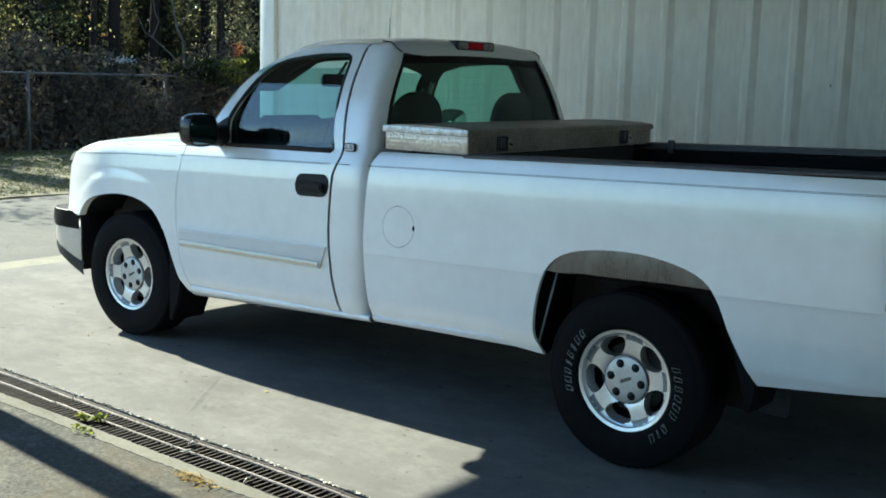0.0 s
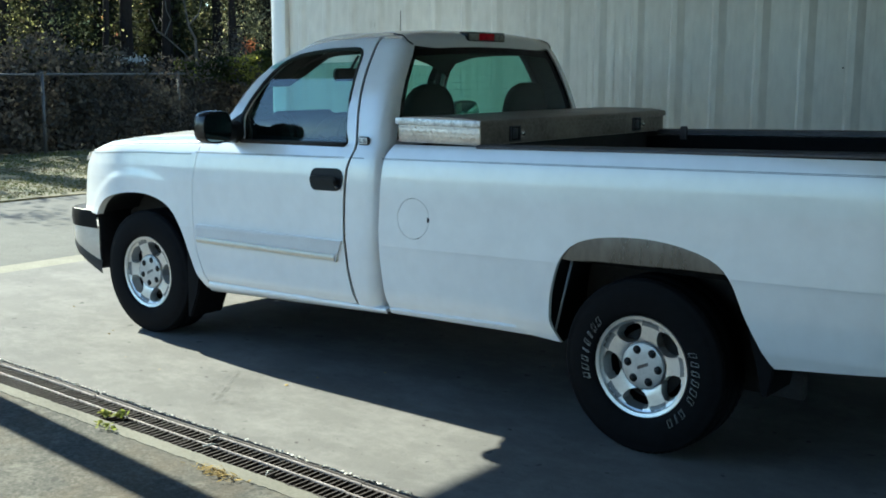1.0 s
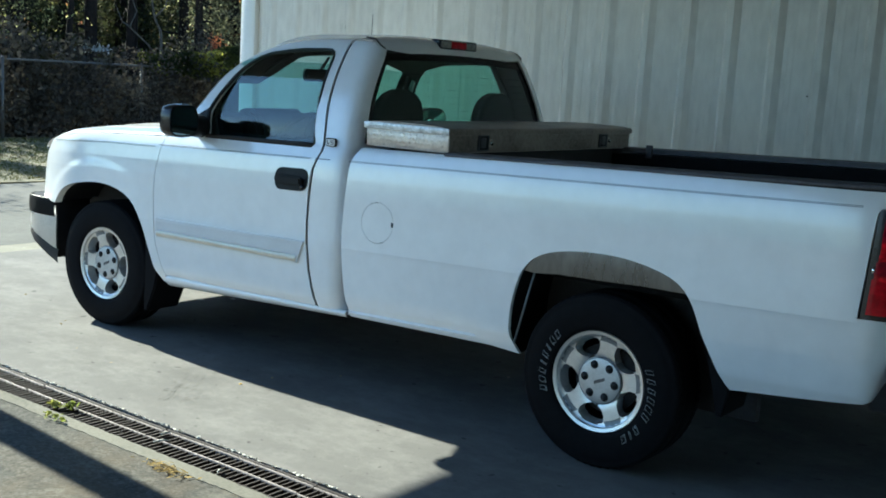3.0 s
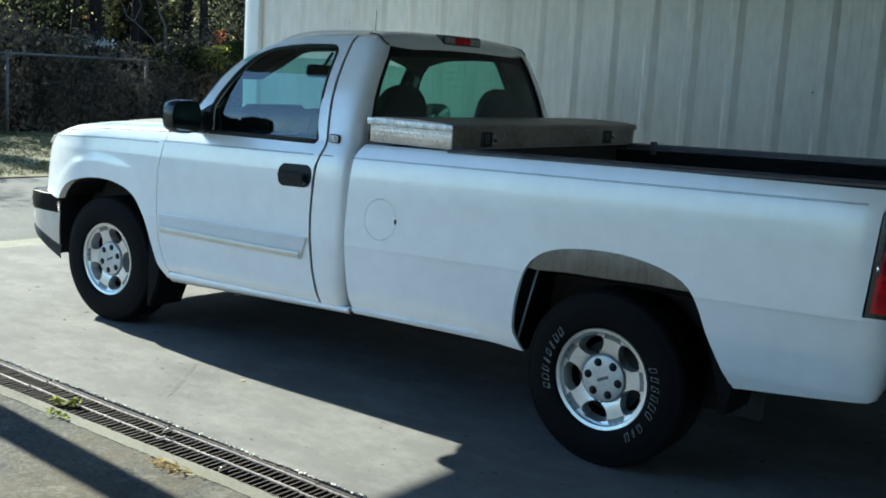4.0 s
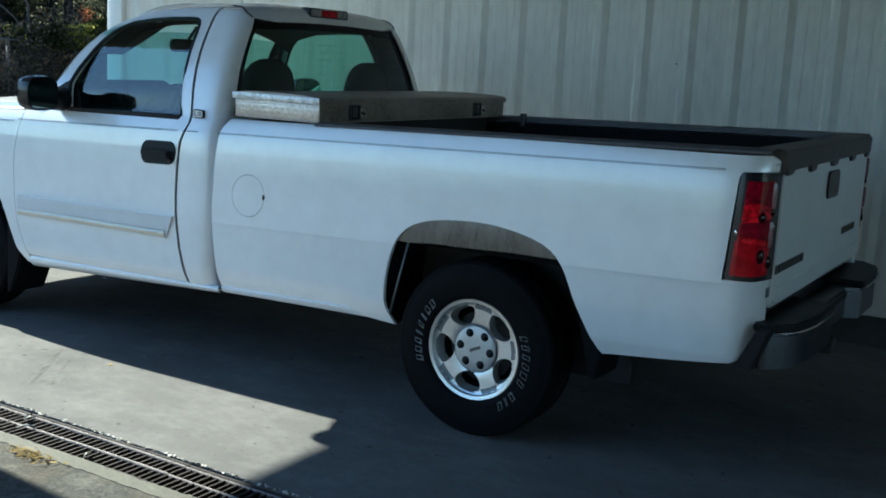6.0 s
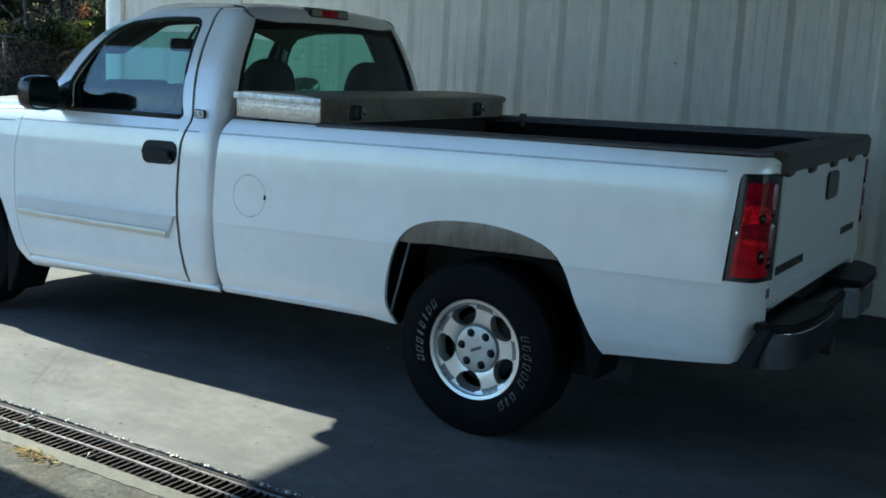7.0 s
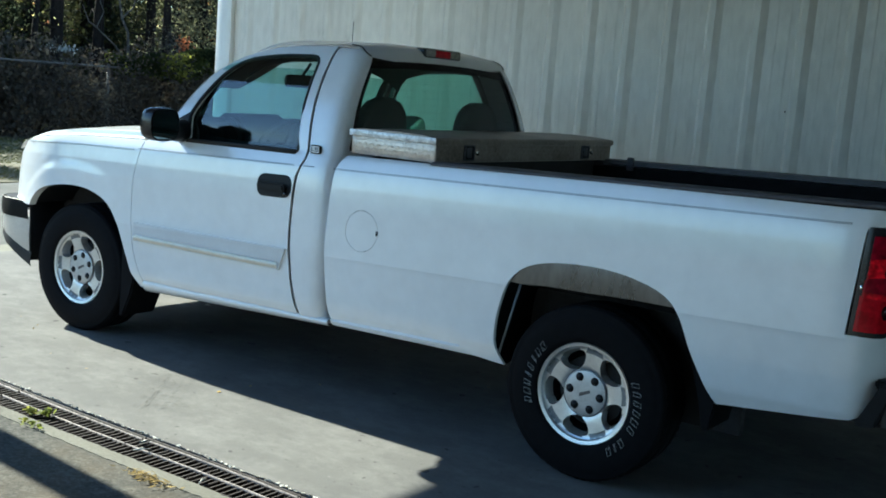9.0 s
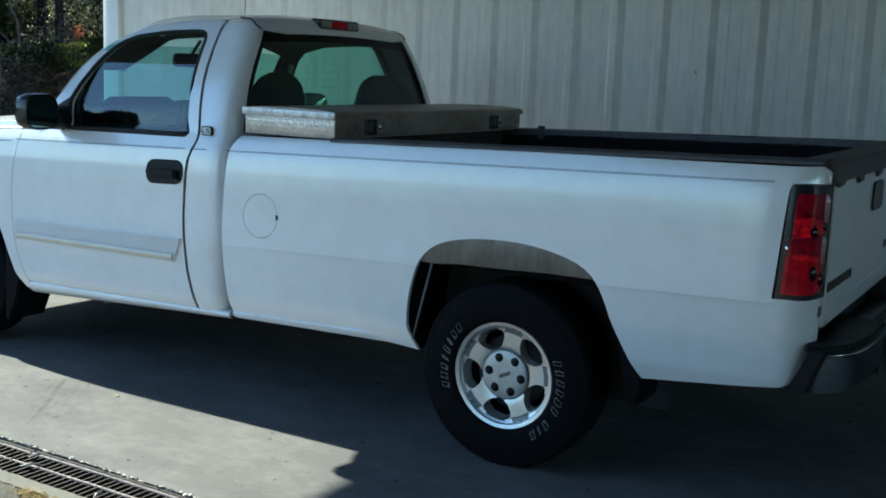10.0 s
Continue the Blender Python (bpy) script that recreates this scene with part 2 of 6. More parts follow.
CONCRETE = layered_ground("worn_concrete_slab", (0.1772, 0.1694, 0.1574), (0.1307, 0.1256, 0.1195), (0.2640, 0.2537, 0.2365), 0.0, 0.0, 0.5)
CONCRETE_EDGE = layered_ground("pale_concrete_edge", (0.2174, 0.2072, 0.1699), (0.1427, 0.1359, 0.1121), (0.2582, 0.2479, 0.2038), 0.9, 0.3)
ASPHALT = layered_ground("grey_weathered_asphalt", (0.1121, 0.1073, 0.0937), (0.0679, 0.0652, 0.0578), (0.1699, 0.1597, 0.1325), 0.0, 1.0)
ROAD = layered_ground("pale_old_asphalt", (0.1359, 0.1331, 0.1223), (0.1053, 0.1033, 0.0951), (0.1597, 0.1563, 0.1427), 0.5, 0.4)
APRON = layered_ground("pale_dusty_gutter", (0.2838, 0.2709, 0.2193), (0.1892, 0.1806, 0.1419), (0.3440, 0.3268, 0.2666), 0.9, 0.3)
LOT = layered_ground("pale_concrete_lot", (0.22, 0.217, 0.205), (0.17, 0.168, 0.16), (0.27, 0.265, 0.25), 0.0)
FOOTING = material("dark_footing", (0.05, 0.05, 0.052), 0.8, vary=0.3, scale=6, bump=0.4)
RUST = material("rusty_iron", (0.030, 0.021, 0.018), 0.75, 0.4, vary=0.45, scale=30, fine=150, bump=0.4)
RUST_LIGHT = material("worn_bright_iron", (0.165, 0.138, 0.126), 0.55, 0.5, vary=0.35, scale=30, fine=120, bump=0.3)
# Aluminium tub below the box: its shade is put into this dark colour.
TUB = material("shaded_dark_tub", (0.035, 0.031, 0.029), 0.6, 0.3, vary=0.35, scale=9, fine=60, bump=0.2)
PIT = material("trench_silt", (0.022, 0.018, 0.015), 0.95, vary=0.4, scale=18, bump=0.5)
BARK_PALE = material("pale_bare_bark", (0.085, 0.08, 0.072), 0.9, spec=0.1, vary=0.4, scale=8, fine=40, bump=0.5)
BARK = material("tree_bark", (0.018, 0.015, 0.013), 0.9, spec=0.08, vary=0.4, scale=10, fine=60, bump=0.8, stretch=(1, 1, 0.3))
DIRT = material("leaf_litter_ground", (0.13, 0.105, 0.065), 0.95, vary=0.45, scale=2.2, fine=30, bump=0.8, second=(0.07, 0.06, 0.035))
GRASS_SOIL = material("dry_lawn_soil", (0.0903, 0.0731, 0.0387), 0.95, vary=0.4, scale=0.9, fine=22, bump=0.8, second=(0.0602, 0.0636, 0.0258))
GRASS = leaf_material("autumn_grass", [(0, (0.0989, 0.0817, 0.0344)), (0.3, (0.0731, 0.0843, 0.0258)), (0.55, (0.1032, 0.1015, 0.0361)), (0.85, (0.1548, 0.1247, 0.0585))], 0.5, 0.05, 0.2)
LEAVES = leaf_material("autumn_leaves", [(0, (0.022, 0.023, 0.012)), (0.42, (0.060, 0.062, 0.026)), (0.60, (0.17, 0.165, 0.060)),
                                         (0.76, (0.46, 0.42, 0.19)), (0.88, (0.42, 0.20, 0.07)), (0.95, (0.14, 0.065, 0.035))], 1.1)
VINES = leaf_material("dark_vine_leaves", [(0, (0.058, 0.052, 0.043)), (0.35, (0.070, 0.063, 0.049)), (0.66, (0.084, 0.070, 0.055)), (0.92, (0.11, 0.10, 0.056)), (0.985, (0.24, 0.22, 0.11))], 0.8, 0.04, 0.2)
IVY = leaf_material("green_ivy_leaves", [(0, (0.030, 0.036, 0.014)), (0.4, (0.066, 0.074, 0.020)), (0.70, (0.26, 0.26, 0.05))], 1.2, 0.1, 0.6)
PALE_LEAVES = leaf_material("pale_olive_leaves", [(0, (0.040, 0.041, 0.025)), (0.34, (0.11, 0.11, 0.062)), (0.60, (0.27, 0.26, 0.14)), (0.82, (0.44, 0.42, 0.22)), (0.94, (0.42, 0.18, 0.07))], 1.4)
EVERGREEN = leaf_material("dark_evergreen_leaves", [(0, (0.022, 0.025, 0.013)), (0.45, (0.040, 0.045, 0.020)), (0.8, (0.060, 0.052, 0.025)), (0.93, (0.16, 0.15, 0.045))], 1.3, 0.08, 0.35)
WEED = leaf_material("fresh_weed_leaves", [(0, (0.17, 0.1955, 0.0425)), (0.5, (0.255, 0.255, 0.0595)), (0.8, (0.357, 0.357, 0.17))])
STRAW = leaf_material("dry_straw", [(0, (0.323, 0.2465, 0.1105)), (0.5, (0.255, 0.187, 0.0765)), (0.8, (0.391, 0.323, 0.17))])
FENCE = material("galvanised_fence", (0.07, 0.072, 0.07), 0.6, 0.3, vary=0.2, scale=8)
WHITE_BIT = material("pale_flake", (0.52, 0.50, 0.44), 0.8, vary=0.2, scale=40)


# ---- mesh helpers ----
def finish(bm, angle=32):
    for f in bm.faces:
        f.smooth = True
    for e in bm.edges:
        if len(e.link_faces) == 2 and e.calc_face_angle(0) > radians(angle):
            e.smooth = False
    return bm


def part(name, bm, mat, parent=None, label="", angle=32):
    """Links a bmesh as one mesh object under a thing or under a part."""
    finish(bm, angle)
    me = bpy.data.meshes.new(name)
    bm.to_mesh(me)
    bm.free()
    me.materials.append(mat)
    ob = new(name, me)
    ob.parent = parent
    if label:
        ob["label"] = label
    return ob


def thing(name, label, category, at=(0, 0, 0), group="", kind=""):
    ob = new(name)
    ob.location = at
    ob.empty_display_size = 0.2
    return tagged(ob, label, category, group, kind)


def box(x0, x1, y0, y1, z0, z1, bevel=0.0, seg=2, bm=None):
    bm = bm or bmesh.new()
    r = bmesh.ops.create_cube(bm, size=1, matrix=Matrix.Translation(((x0 + x1) / 2, (y0 + y1) / 2, (z0 + z1) / 2))
                              @ Matrix.Diagonal((x1 - x0, y1 - y0, z1 - z0, 1)))
    if bevel:
        es = list({e for v in r["verts"] for e in v.link_edges})
        bmesh.ops.bevel(bm, geom=es, offset=bevel, segments=seg, affect="EDGES", profile=0.5)
    return bm


def grid(func, us, vs, bm=None, close_u=False):
    """A sheet of quads through func(u, v)."""
    bm = bm or bmesh.new()
    vv = [[bm.verts.new(func(u, v)) for v in vs] for u in us]
    for i in range(len(us) if close_u else len(us) - 1):
        for j in range(len(vs) - 1):
            k = (i + 1) % len(us)
            bm.faces.new((vv[i][j], vv[k][j], vv[k][j + 1], vv[i][j + 1]))
    return bm


def lathe(profile, seg=64, at=(0, 0, 0), bm=None):
    """Turns a profile of (radius, y) round the y axis."""
    return grid(lambda a, k: (at[0] + profile[k][0] * math.cos(a), at[1] + profile[k][1], at[2] + profile[k][0] * math.sin(a)),
                [2 * math.pi * i / seg for i in range(seg)], range(len(profile)), bm, True)


def tube(points, radius, seg=8, bm=None, ends=True):
    """A round bar along points; radius may be one number or one for each point."""
    bm = bm or bmesh.new()
    pts = [Vector(p) for p in points]
    rads = radius if isinstance(radius, (list, tuple)) else [radius] * len(pts)
    rings, up = [], None
    for i, p in enumerate(pts):
        d = (pts[min(i + 1, len(pts) - 1)] - pts[max(i - 1, 0)]).normalized()
        if up is None:
            up = d.orthogonal().normalized()
        up = (up - d * up.dot(d)).normalized()
        side = d.cross(up)
        rings.append([bm.verts.new(p + rads[i] * (math.cos(a) * up + math.sin(a) * side))
                      for a in (2 * math.pi * k / seg for k in range(seg))])
    for a, b in zip(rings, rings[1:]):
        for k in range(seg):
            bm.faces.new((a[k], a[(k + 1) % seg], b[(k + 1) % seg], b[k]))
    if ends:
        bm.faces.new(rings[0][::-1])
        bm.faces.new(rings[-1])
    return bm


def prism(poly, a, b, axis="y", bevel=0.0, seg=2):
    """A solid with the outline poly, from a to b along an axis."""
    bm = bmesh.new()

    def at(p, t):
        return {"y": (p[0], t, p[1]), "x": (t, p[0], p[1]), "z": (p[0], p[1], t)}[axis]
    lo, hi = [bm.verts.new(at(p, a)) for p in poly], [bm.verts.new(at(p, b)) for p in poly]
    n = len(poly)
    for i in range(n):
        bm.faces.new((lo[i], lo[(i + 1) % n], hi[(i + 1) % n], hi[i]))
    bm.faces.new(lo[::-1])
    bm.faces.new(hi)
    bmesh.ops.recalc_face_normals(bm, faces=bm.faces)
    if bevel:
        bmesh.ops.bevel(bm, geom=[e for e in bm.edges if e.calc_face_angle(0) > 0.6], offset=bevel, segments=seg, affect="EDGES")
    return bm


def rounded(x0, x1, z0, z1, r, n=5):
    """The outline of a rectangle with round corners."""
    out = []
    for cx, cz, a0 in ((x1 - r, z1 - r, 0), (x0 + r, z1 - r, 90), (x0 + r, z0 + r, 180), (x1 - r, z0 + r, 270)):
        for k in range(n + 1):
            a = radians(a0 + 90 * k / n)
            out.append((cx + r * math.cos(a), cz + r * math.sin(a)))
    return out


def inside(p, poly):
    hit = False
    for (x0, z0), (x1, z1) in zip(poly, poly[1:] + poly[:1]):
        if (z0 > p[1]) != (z1 > p[1]) and p[0] < (x1 - x0) * (p[1] - z0) / (z1 - z0) + x0:
            hit = not hit
    return hit


def clip(bm, poly, keep=True):
    """Cuts a sheet along an outline in x and z, and keeps what lies inside (or outside) it."""
    for (x0, z0), (x1, z1) in zip(poly, poly[1:] + poly[:1]):
        if math.hypot(x1 - x0, z1 - z0) < 1e-5:
            continue
        m = 0.004
        near = []
        for f in bm.faces:
            xs, zs = [v.co.x for v in f.verts], [v.co.z for v in f.verts]
            if max(xs) > min(x0, x1) - m and min(xs) < max(x0, x1) + m and max(zs) > min(z0, z1) - m and min(zs) < max(z0, z1) + m:
                near.append(f)
        geom = near + list({e for f in near for e in f.edges}) + list({v for f in near for v in f.verts})
        if near:
            bmesh.ops.bisect_plane(bm, geom=geom, dist=1e-6, plane_co=(x0, 0, z0), plane_no=(z1 - z0, 0, x0 - x1))
    gone = [f for f in bm.faces if inside((f.calc_center_median().x, f.calc_center_median().z), poly) != keep]
    bmesh.ops.delete(bm, geom=gone, context="FACES")
    return bm


def flange(bm, depth=0.018, lip=0.004):
    """Turns the free edges of a sheet inwards (towards y = 0), over a small round lip."""
    for k, (d, s) in enumerate(((lip * 0.4, 1), (depth, 1))):
        edges = [e for e in bm.edges if e.is_boundary]
        r = bmesh.ops.extrude_edge_only(bm, edges=edges)
        for v in (g for g in r["geom"] if isinstance(g, bmesh.types.BMVert)):
            v.co.y += d if v.co.y < 0 else -d
    bmesh.ops.recalc_face_normals(bm, faces=bm.faces)
    return bm


def mirrored(bm):
    """A copy of a bmesh on the other side of y = 0."""
    b2 = bm.copy()
    for v in b2.verts:
        v.co.y = -v.co.y
    bmesh.ops.reverse_faces(b2, faces=b2.faces)
    return b2


def both(name, make, mat, parent, label="", angle=32):
    """A part on either flank of the truck: near one first."""
    near = make()
    far = mirrored(near)
    return part(name, near, mat, parent, label, angle), part(name, far, mat, parent, label, angle)


# ---- setting: slab, drain edge, asphalt, road, lawn, building wall and canopy ----
def sheet(name, x0, x1, y0, y1, z, mat, label, nx=2, ny=2, category="ground", uneven=0.0, thick=0.0):
    def f(u, v):
        h = uneven * noise.noise((u * 0.9, v * 0.9, 3.1)) if uneven else 0
        return (u, v, z + h)
    bm = grid(f, list(np.linspace(x0, x1, nx)), list(np.linspace(y0, y1, ny)))
    if thick:
        r = bmesh.ops.extrude_edge_only(bm, edges=[e for e in bm.edges if e.is_boundary])
        for v in (g for g in r["geom"] if isinstance(g, bmesh.types.BMVert)):
            v.co.z -= thick
        bmesh.ops.recalc_face_normals(bm, faces=bm.faces)
    return tagged(part(name, bm, mat), label, category, kind="structure")


DRAIN_FAR, DRAIN_NEAR, LIP, TILT = -1.885, -2.110, -2.185, -0.020


def drain_y(base, x):
    return base + TILT * (x + 1.5)


def ribbon(name, x0, x1, near, far, z, mat, label, nx=60, jag=0.0, thick=0.1, category="pavement"):
    """A flat strip between two lines that run beside the drain."""
    def f(u, v):
        y = drain_y(near, u) * (1 - v) + (far if isinstance(far, (int, float)) and v == 1 and far > 0 else drain_y(far, u)) * v
        return (u, y + (jag * (0.6 * noise.noise((u * 9, v * 3, 1.7)) + 0.7 * noise.noise((u * 34, v * 3, 5.1))) if v in (0, 1) else 0), z)
    bm = grid(f, list(np.linspace(x0, x1, nx)), [0, 0.5, 1])
    r = bmesh.ops.extrude_edge_only(bm, edges=[e for e in bm.edges if e.is_boundary])
    for v in (g for g in r["geom"] if isinstance(g, bmesh.types.BMVert)):
        v.co.z -= thick
    bmesh.ops.recalc_face_normals(bm, faces=bm.faces)
    return tagged(part(name, bm, mat), label, category, kind="structure")


sheet("ground", -900, 900, -900, 900, -0.16, DIRT, "brown leaf-strewn ground reaching the horizon")
ribbon("floor", -5.86, 16, DRAIN_FAR + 0.012, 2.4, 0.0, CONCRETE, "worn pale concrete slab with stains and rubbed scuffs", 220, 0.010, 0.15, "floor")
ribbon("pavement_edge", -9.0, 16, LIP, DRAIN_NEAR, 0.0, CONCRETE_EDGE, "narrow pale concrete edge along the drain", 1400, 0.015, 0.15)
ribbon("pavement", -9.0, 30, -6.5, LIP + 0.04, -0.003, ASPHALT, "grey weathered asphalt apron beside the drain", 220, 0.0, 0.12)
sheet("pavement_lot", -9.0, 30, -60, -6.2, -0.03, LOT, "pale concrete lot on the open side", 30, 30, "pavement", 0.0, 0.1)
sheet("pavement_apron", -6.16, -5.862, -1.9, 14, -0.004, APRON, "pale concrete gutter at the slab's end", 8, 30, "pavement", 0.004, 0.12)
sheet("road", -10.2, -6.162, -1.9, 60, -0.02, ROAD, "pale old asphalt drive beyond the slab", 12, 60, "road", 0.01, 0.1)
sheet("road_side", -10.2, -9.002, -60, -1.902, -0.02, ROAD, "pale old asphalt drive running on", 6, 60, "road", 0.0, 0.1)
sheet("lawn", -16.6, -10.202, -60, 60, 0.0, GRASS_SOIL, "dry autumn lawn in front of the fence", 20, 120, "lawn", 0.05, 0.1)


def wall_sheet(x0, x1, z0, z1, y, first, pitch=0.30):
    """Ribbed steel sheeting: high ribs with two low ones between them."""
    prof = [(-0.056, 0), (-0.034, 0.0145), (0.004, 0.0145), (0.052, 0), (0.080, 0), (0.088, 0.0018), (0.114, 0.0018), (0.122, 0),
            (0.160, 0), (0.168, 0.0018), (0.194, 0.0018), (0.202, 0)]
    pts = [(x0, 0)]
    k = math.floor((x0 - first) / pitch) - 1
    while first + k * pitch < x1 + pitch:
        pts += [(first + k * pitch + a, h) for a, h in prof if x0 < first + k * pitch + a < x1]
        k += 1
    pts.append((x1, 0))
    bm = grid(lambda u, v: (pts[u][0], y - pts[u][1], v), range(len(pts)), [z0, (z0 + z1) / 2, z1])
    r = bmesh.ops.extrude_edge_only(bm, edges=[e for e in bm.edges if e.is_boundary])
    for v in (g for g in r["geom"] if isinstance(g, bmesh.types.BMVert)):
        v.co.y = y + 0.04
    bmesh.ops.recalc_face_normals(bm, faces=bm.faces)
    return bm


wall_south = tagged(part("wall_south", wall_sheet(-5.16, 11.9, 0.185, 3.12, 2.0, -0.79), WALL, angle=6),
                    "ribbed white painted steel building wall", "wall", kind="structure")
tagged(part("wall_footing", box(-5.34, 11.9, 2.015, 2.4, -0.1, 0.183), FOOTING), "dark concrete footing under the steel wall", "footing", kind="structure")
tagged(part("trim", box(-5.338, -5.165, 1.955, 2.05, 0.0, 3.12, 0.006), WALL_TRIM), "flat white steel corner trim of the building", "trim", kind="structure")
tagged(part("wall_west", box(-5.325, -5.215, 2.052, 13.5, -0.1, 3.12, 0.004), WALL), "white steel end wall of the building", "wall", kind="structure")
tagged(part("wall_north", box(-5.24, 11.9, 13.4, 13.5, -0.1, 3.12), WALL), "white steel back wall of the building", "wall", kind="structure")
# Added out of view to block low light reaching the floor.
tagged(part("wall_far_blocker", box(0.4, 12.0, -10.62, -10.5, -0.1, 3.14), ROOF_SHEET), "added unseen grey steel wall that cuts light from across the truck", "wall", kind="structure")
# Unseen overhead sheet, added to dim the sky on floor and wall.
tagged(part("ceiling_side_blocker", box(-0.6, 12.0, -10.5, -2.41, 3.16, 3.24, 0.01), ROOF_SHEET), "added unseen grey sheet overhead that cuts sky light at the side", "roof", kind="structure")
tagged(part("ceiling", box(-5.65, 12.0, -2.40, 13.6, 3.15, 3.24, 0.01), ROOF_SHEET), "grey galvanised canopy and building roof", "roof", kind="structure")
for px in (-5.30, 5.4):
    c = thing("canopy_post", "square painted steel post carrying the canopy", "post", (px, -2.05, 0), "canopy posts")
    part("shaft", box(-0.095, 0.095, -0.095, 0.095, 0.0, 3.148, 0.008), POST, c)
    part("base_plate", box(-0.16, 0.16, -0.14, 0.14, 0.0, 0.015, 0.003), POST, c)


# ---- the pickup truck ----
# It faces -x; the rear axle stands at x = 0, the front one at x = -3.378, the middle line at y = 0.
FRONT_AXLE, TYRE_R = -3.378, 0.374
SIDE_Z = [0.26, 0.30, 0.34, 0.38, 0.42, 0.465, 0.48, 0.60, 0.68, 0.715, 0.738, 0.743, 0.747, 0.80, 0.90, 1.00, 1.08, 1.14, 1.17, 1.20]
SIDE_Y = [0.83, 0.865, 0.90, 0.925, 0.944, 0.9625, 0.966, 0.9735, 0.9752, 0.9756, 0.9757, 0.9766, 0.9764, 0.9742, 0.969, 0.966, 0.960, 0.953, 0.949, 0.943]
SHOULDER_Z = SIDE_Z[:-2] + [1.16, 1.175, 1.20, 1.22, 1.245]
SHOULDER_Y = SIDE_Y[:-2] + [0.951, 0.947, 0.9375, 0.9285, 0.916]
TUMBLE = [1.225 + 0.029 * k for k in range(16)]
CAB_Z = [1.20, 1.215, *TUMBLE, 1.70, 1.73, 1.755, 1.80]
CAB_Y = [0.943, 0.938, *[0.930 - 0.16 * (z - 1.225) - 0.66 * (z - 1.225) ** 2 for z in TUMBLE], 0.708, 0.682, 0.645, 0.55]


def rake(x):
    return 0.03 * (x + 1.4)


def taper(x, z):
    """How far the cab's upper side draws in towards the windscreen."""
    return 0.035 * max(0.0, min(1.0, (-1.7 - x) / 0.75)) * max(0.0, min(1.0, (z - 1.2) / 0.25))


def side(x, z, bed=False):
    """Half the truck's width at x and z."""
    zz = z - rake(x)
    if bed:
        y = float(np.interp(zz, SIDE_Z[:-2] + [1.17, 1.20, 1.22, 1.235, 1.25], SIDE_Y[:-2] + [0.947, 0.936, 0.925, 0.91, 0.88]))
        # pressed lip along the sill ahead of the rear wheel
        y += max(0.0, min(1.0, (-0.60 - x) / 0.05)) * float(np.interp(zz - 0.428, [-0.03, -0.012, 0.0, 0.008, 0.028, 0.10], [0.0, 0.005, 0.005, -0.007, -0.007, 0.0]))
    elif z > 1.2 and zz > 1.18:
        d = 0.943 - float(np.interp(1.2 - rake(x), SHOULDER_Z, SHOULDER_Y))
        y = float(np.interp(z, CAB_Z, CAB_Y)) - max(taper(x, z), d * (1 - (z - 1.2) / 0.25))
    else:
        y = float(np.interp(zz, SHOULDER_Z, SHOULDER_Y))
    if x < -3.5:
        y -= 0.10 * ((-3.5 - x) / 0.52) ** 2.2
    if x > 0.85:
        y -= 0.03 * ((x - 0.85) / 0.28) ** 2
    if x > 1.06:
        y -= 0.05 * ((x - 1.06) / 0.07) ** 2
    for cx, cz, r, a in ((FRONT_AXLE, 0.355, 0.505, 0.0065),):
        d = math.hypot((x - cx) / (1.16 if x > cx else 1.0), z - cz) - r
        if a and z < 1.05:
            fade = max(0.0, min(1.0, (cx + 0.55 - x) / 0.62)) * max(0.0, min(1.0, (x + 3.97) / 0.08))
            k = max(0.0, min(1.0, (0.155 - d) / 0.060))
            y += a * fade * (k * k * (3 - 2 * k) * 0.75 + 0.25 * max(0.0, min(1.0, (0.10 - d) / 0.10)))
    return y


def side_sheet(x0, x1, z0, z1, step=0.035, bed=False, off=0.0, rise=0.03):
    """The near flank between bounds, with rows that follow its creases."""
    levels = sorted({round(v, 4) for v in [*SIDE_Z, *CAB_Z[1:], *np.arange(0.26, 1.82, rise), 0.404, 0.416, 0.428, 0.436, 0.456, 0.528, 0.7405, 1.185, 1.228, 1.242]})
    levels = [v for i, v in enumerate(levels) if i == 0 or v - levels[i - 1] > 0.002]
    levels = [v for v in levels if z0 - 0.12 < v < z1 + 0.12]
    xs = list(np.arange(x0 - step, x1 + step, step))
    return grid(lambda x, zz: (x, -side(x, zz + rake(x), bed) - off, zz + rake(x)), xs, levels)


def panel(poly, holes=(), bed=False, off=0.0, depth=0.018, step=0.035, rise=0.03):
    xs, zs = [p[0] for p in poly], [p[1] for p in poly]
    bm = side_sheet(min(xs), max(xs), min(zs), max(zs), step, bed, off, rise)
    clip(bm, poly)
    for h in holes:
        clip(bm, h, False)
    return flange(bm, depth)


def shrink(poly, d):
    """An outline drawn in by d."""
    n, out = len(poly), []
    area = sum(poly[i][0] * poly[(i + 1) % n][1] - poly[(i + 1) % n][0] * poly[i][1] for i in range(n))
    s = 1 if area > 0 else -1
    for i in range(n):
        a, b, c = Vector(poly[i - 1]), Vector(poly[i]), Vector(poly[(i + 1) % n])
        e, f = (b - a).normalized(), (c - b).normalized()
        m = (Vector((-e.y, e.x)) + Vector((-f.y, f.x)))
        m = m.normalized() / max(0.5, m.length / 2)
        out.append(tuple(b + s * d * m))
    return out


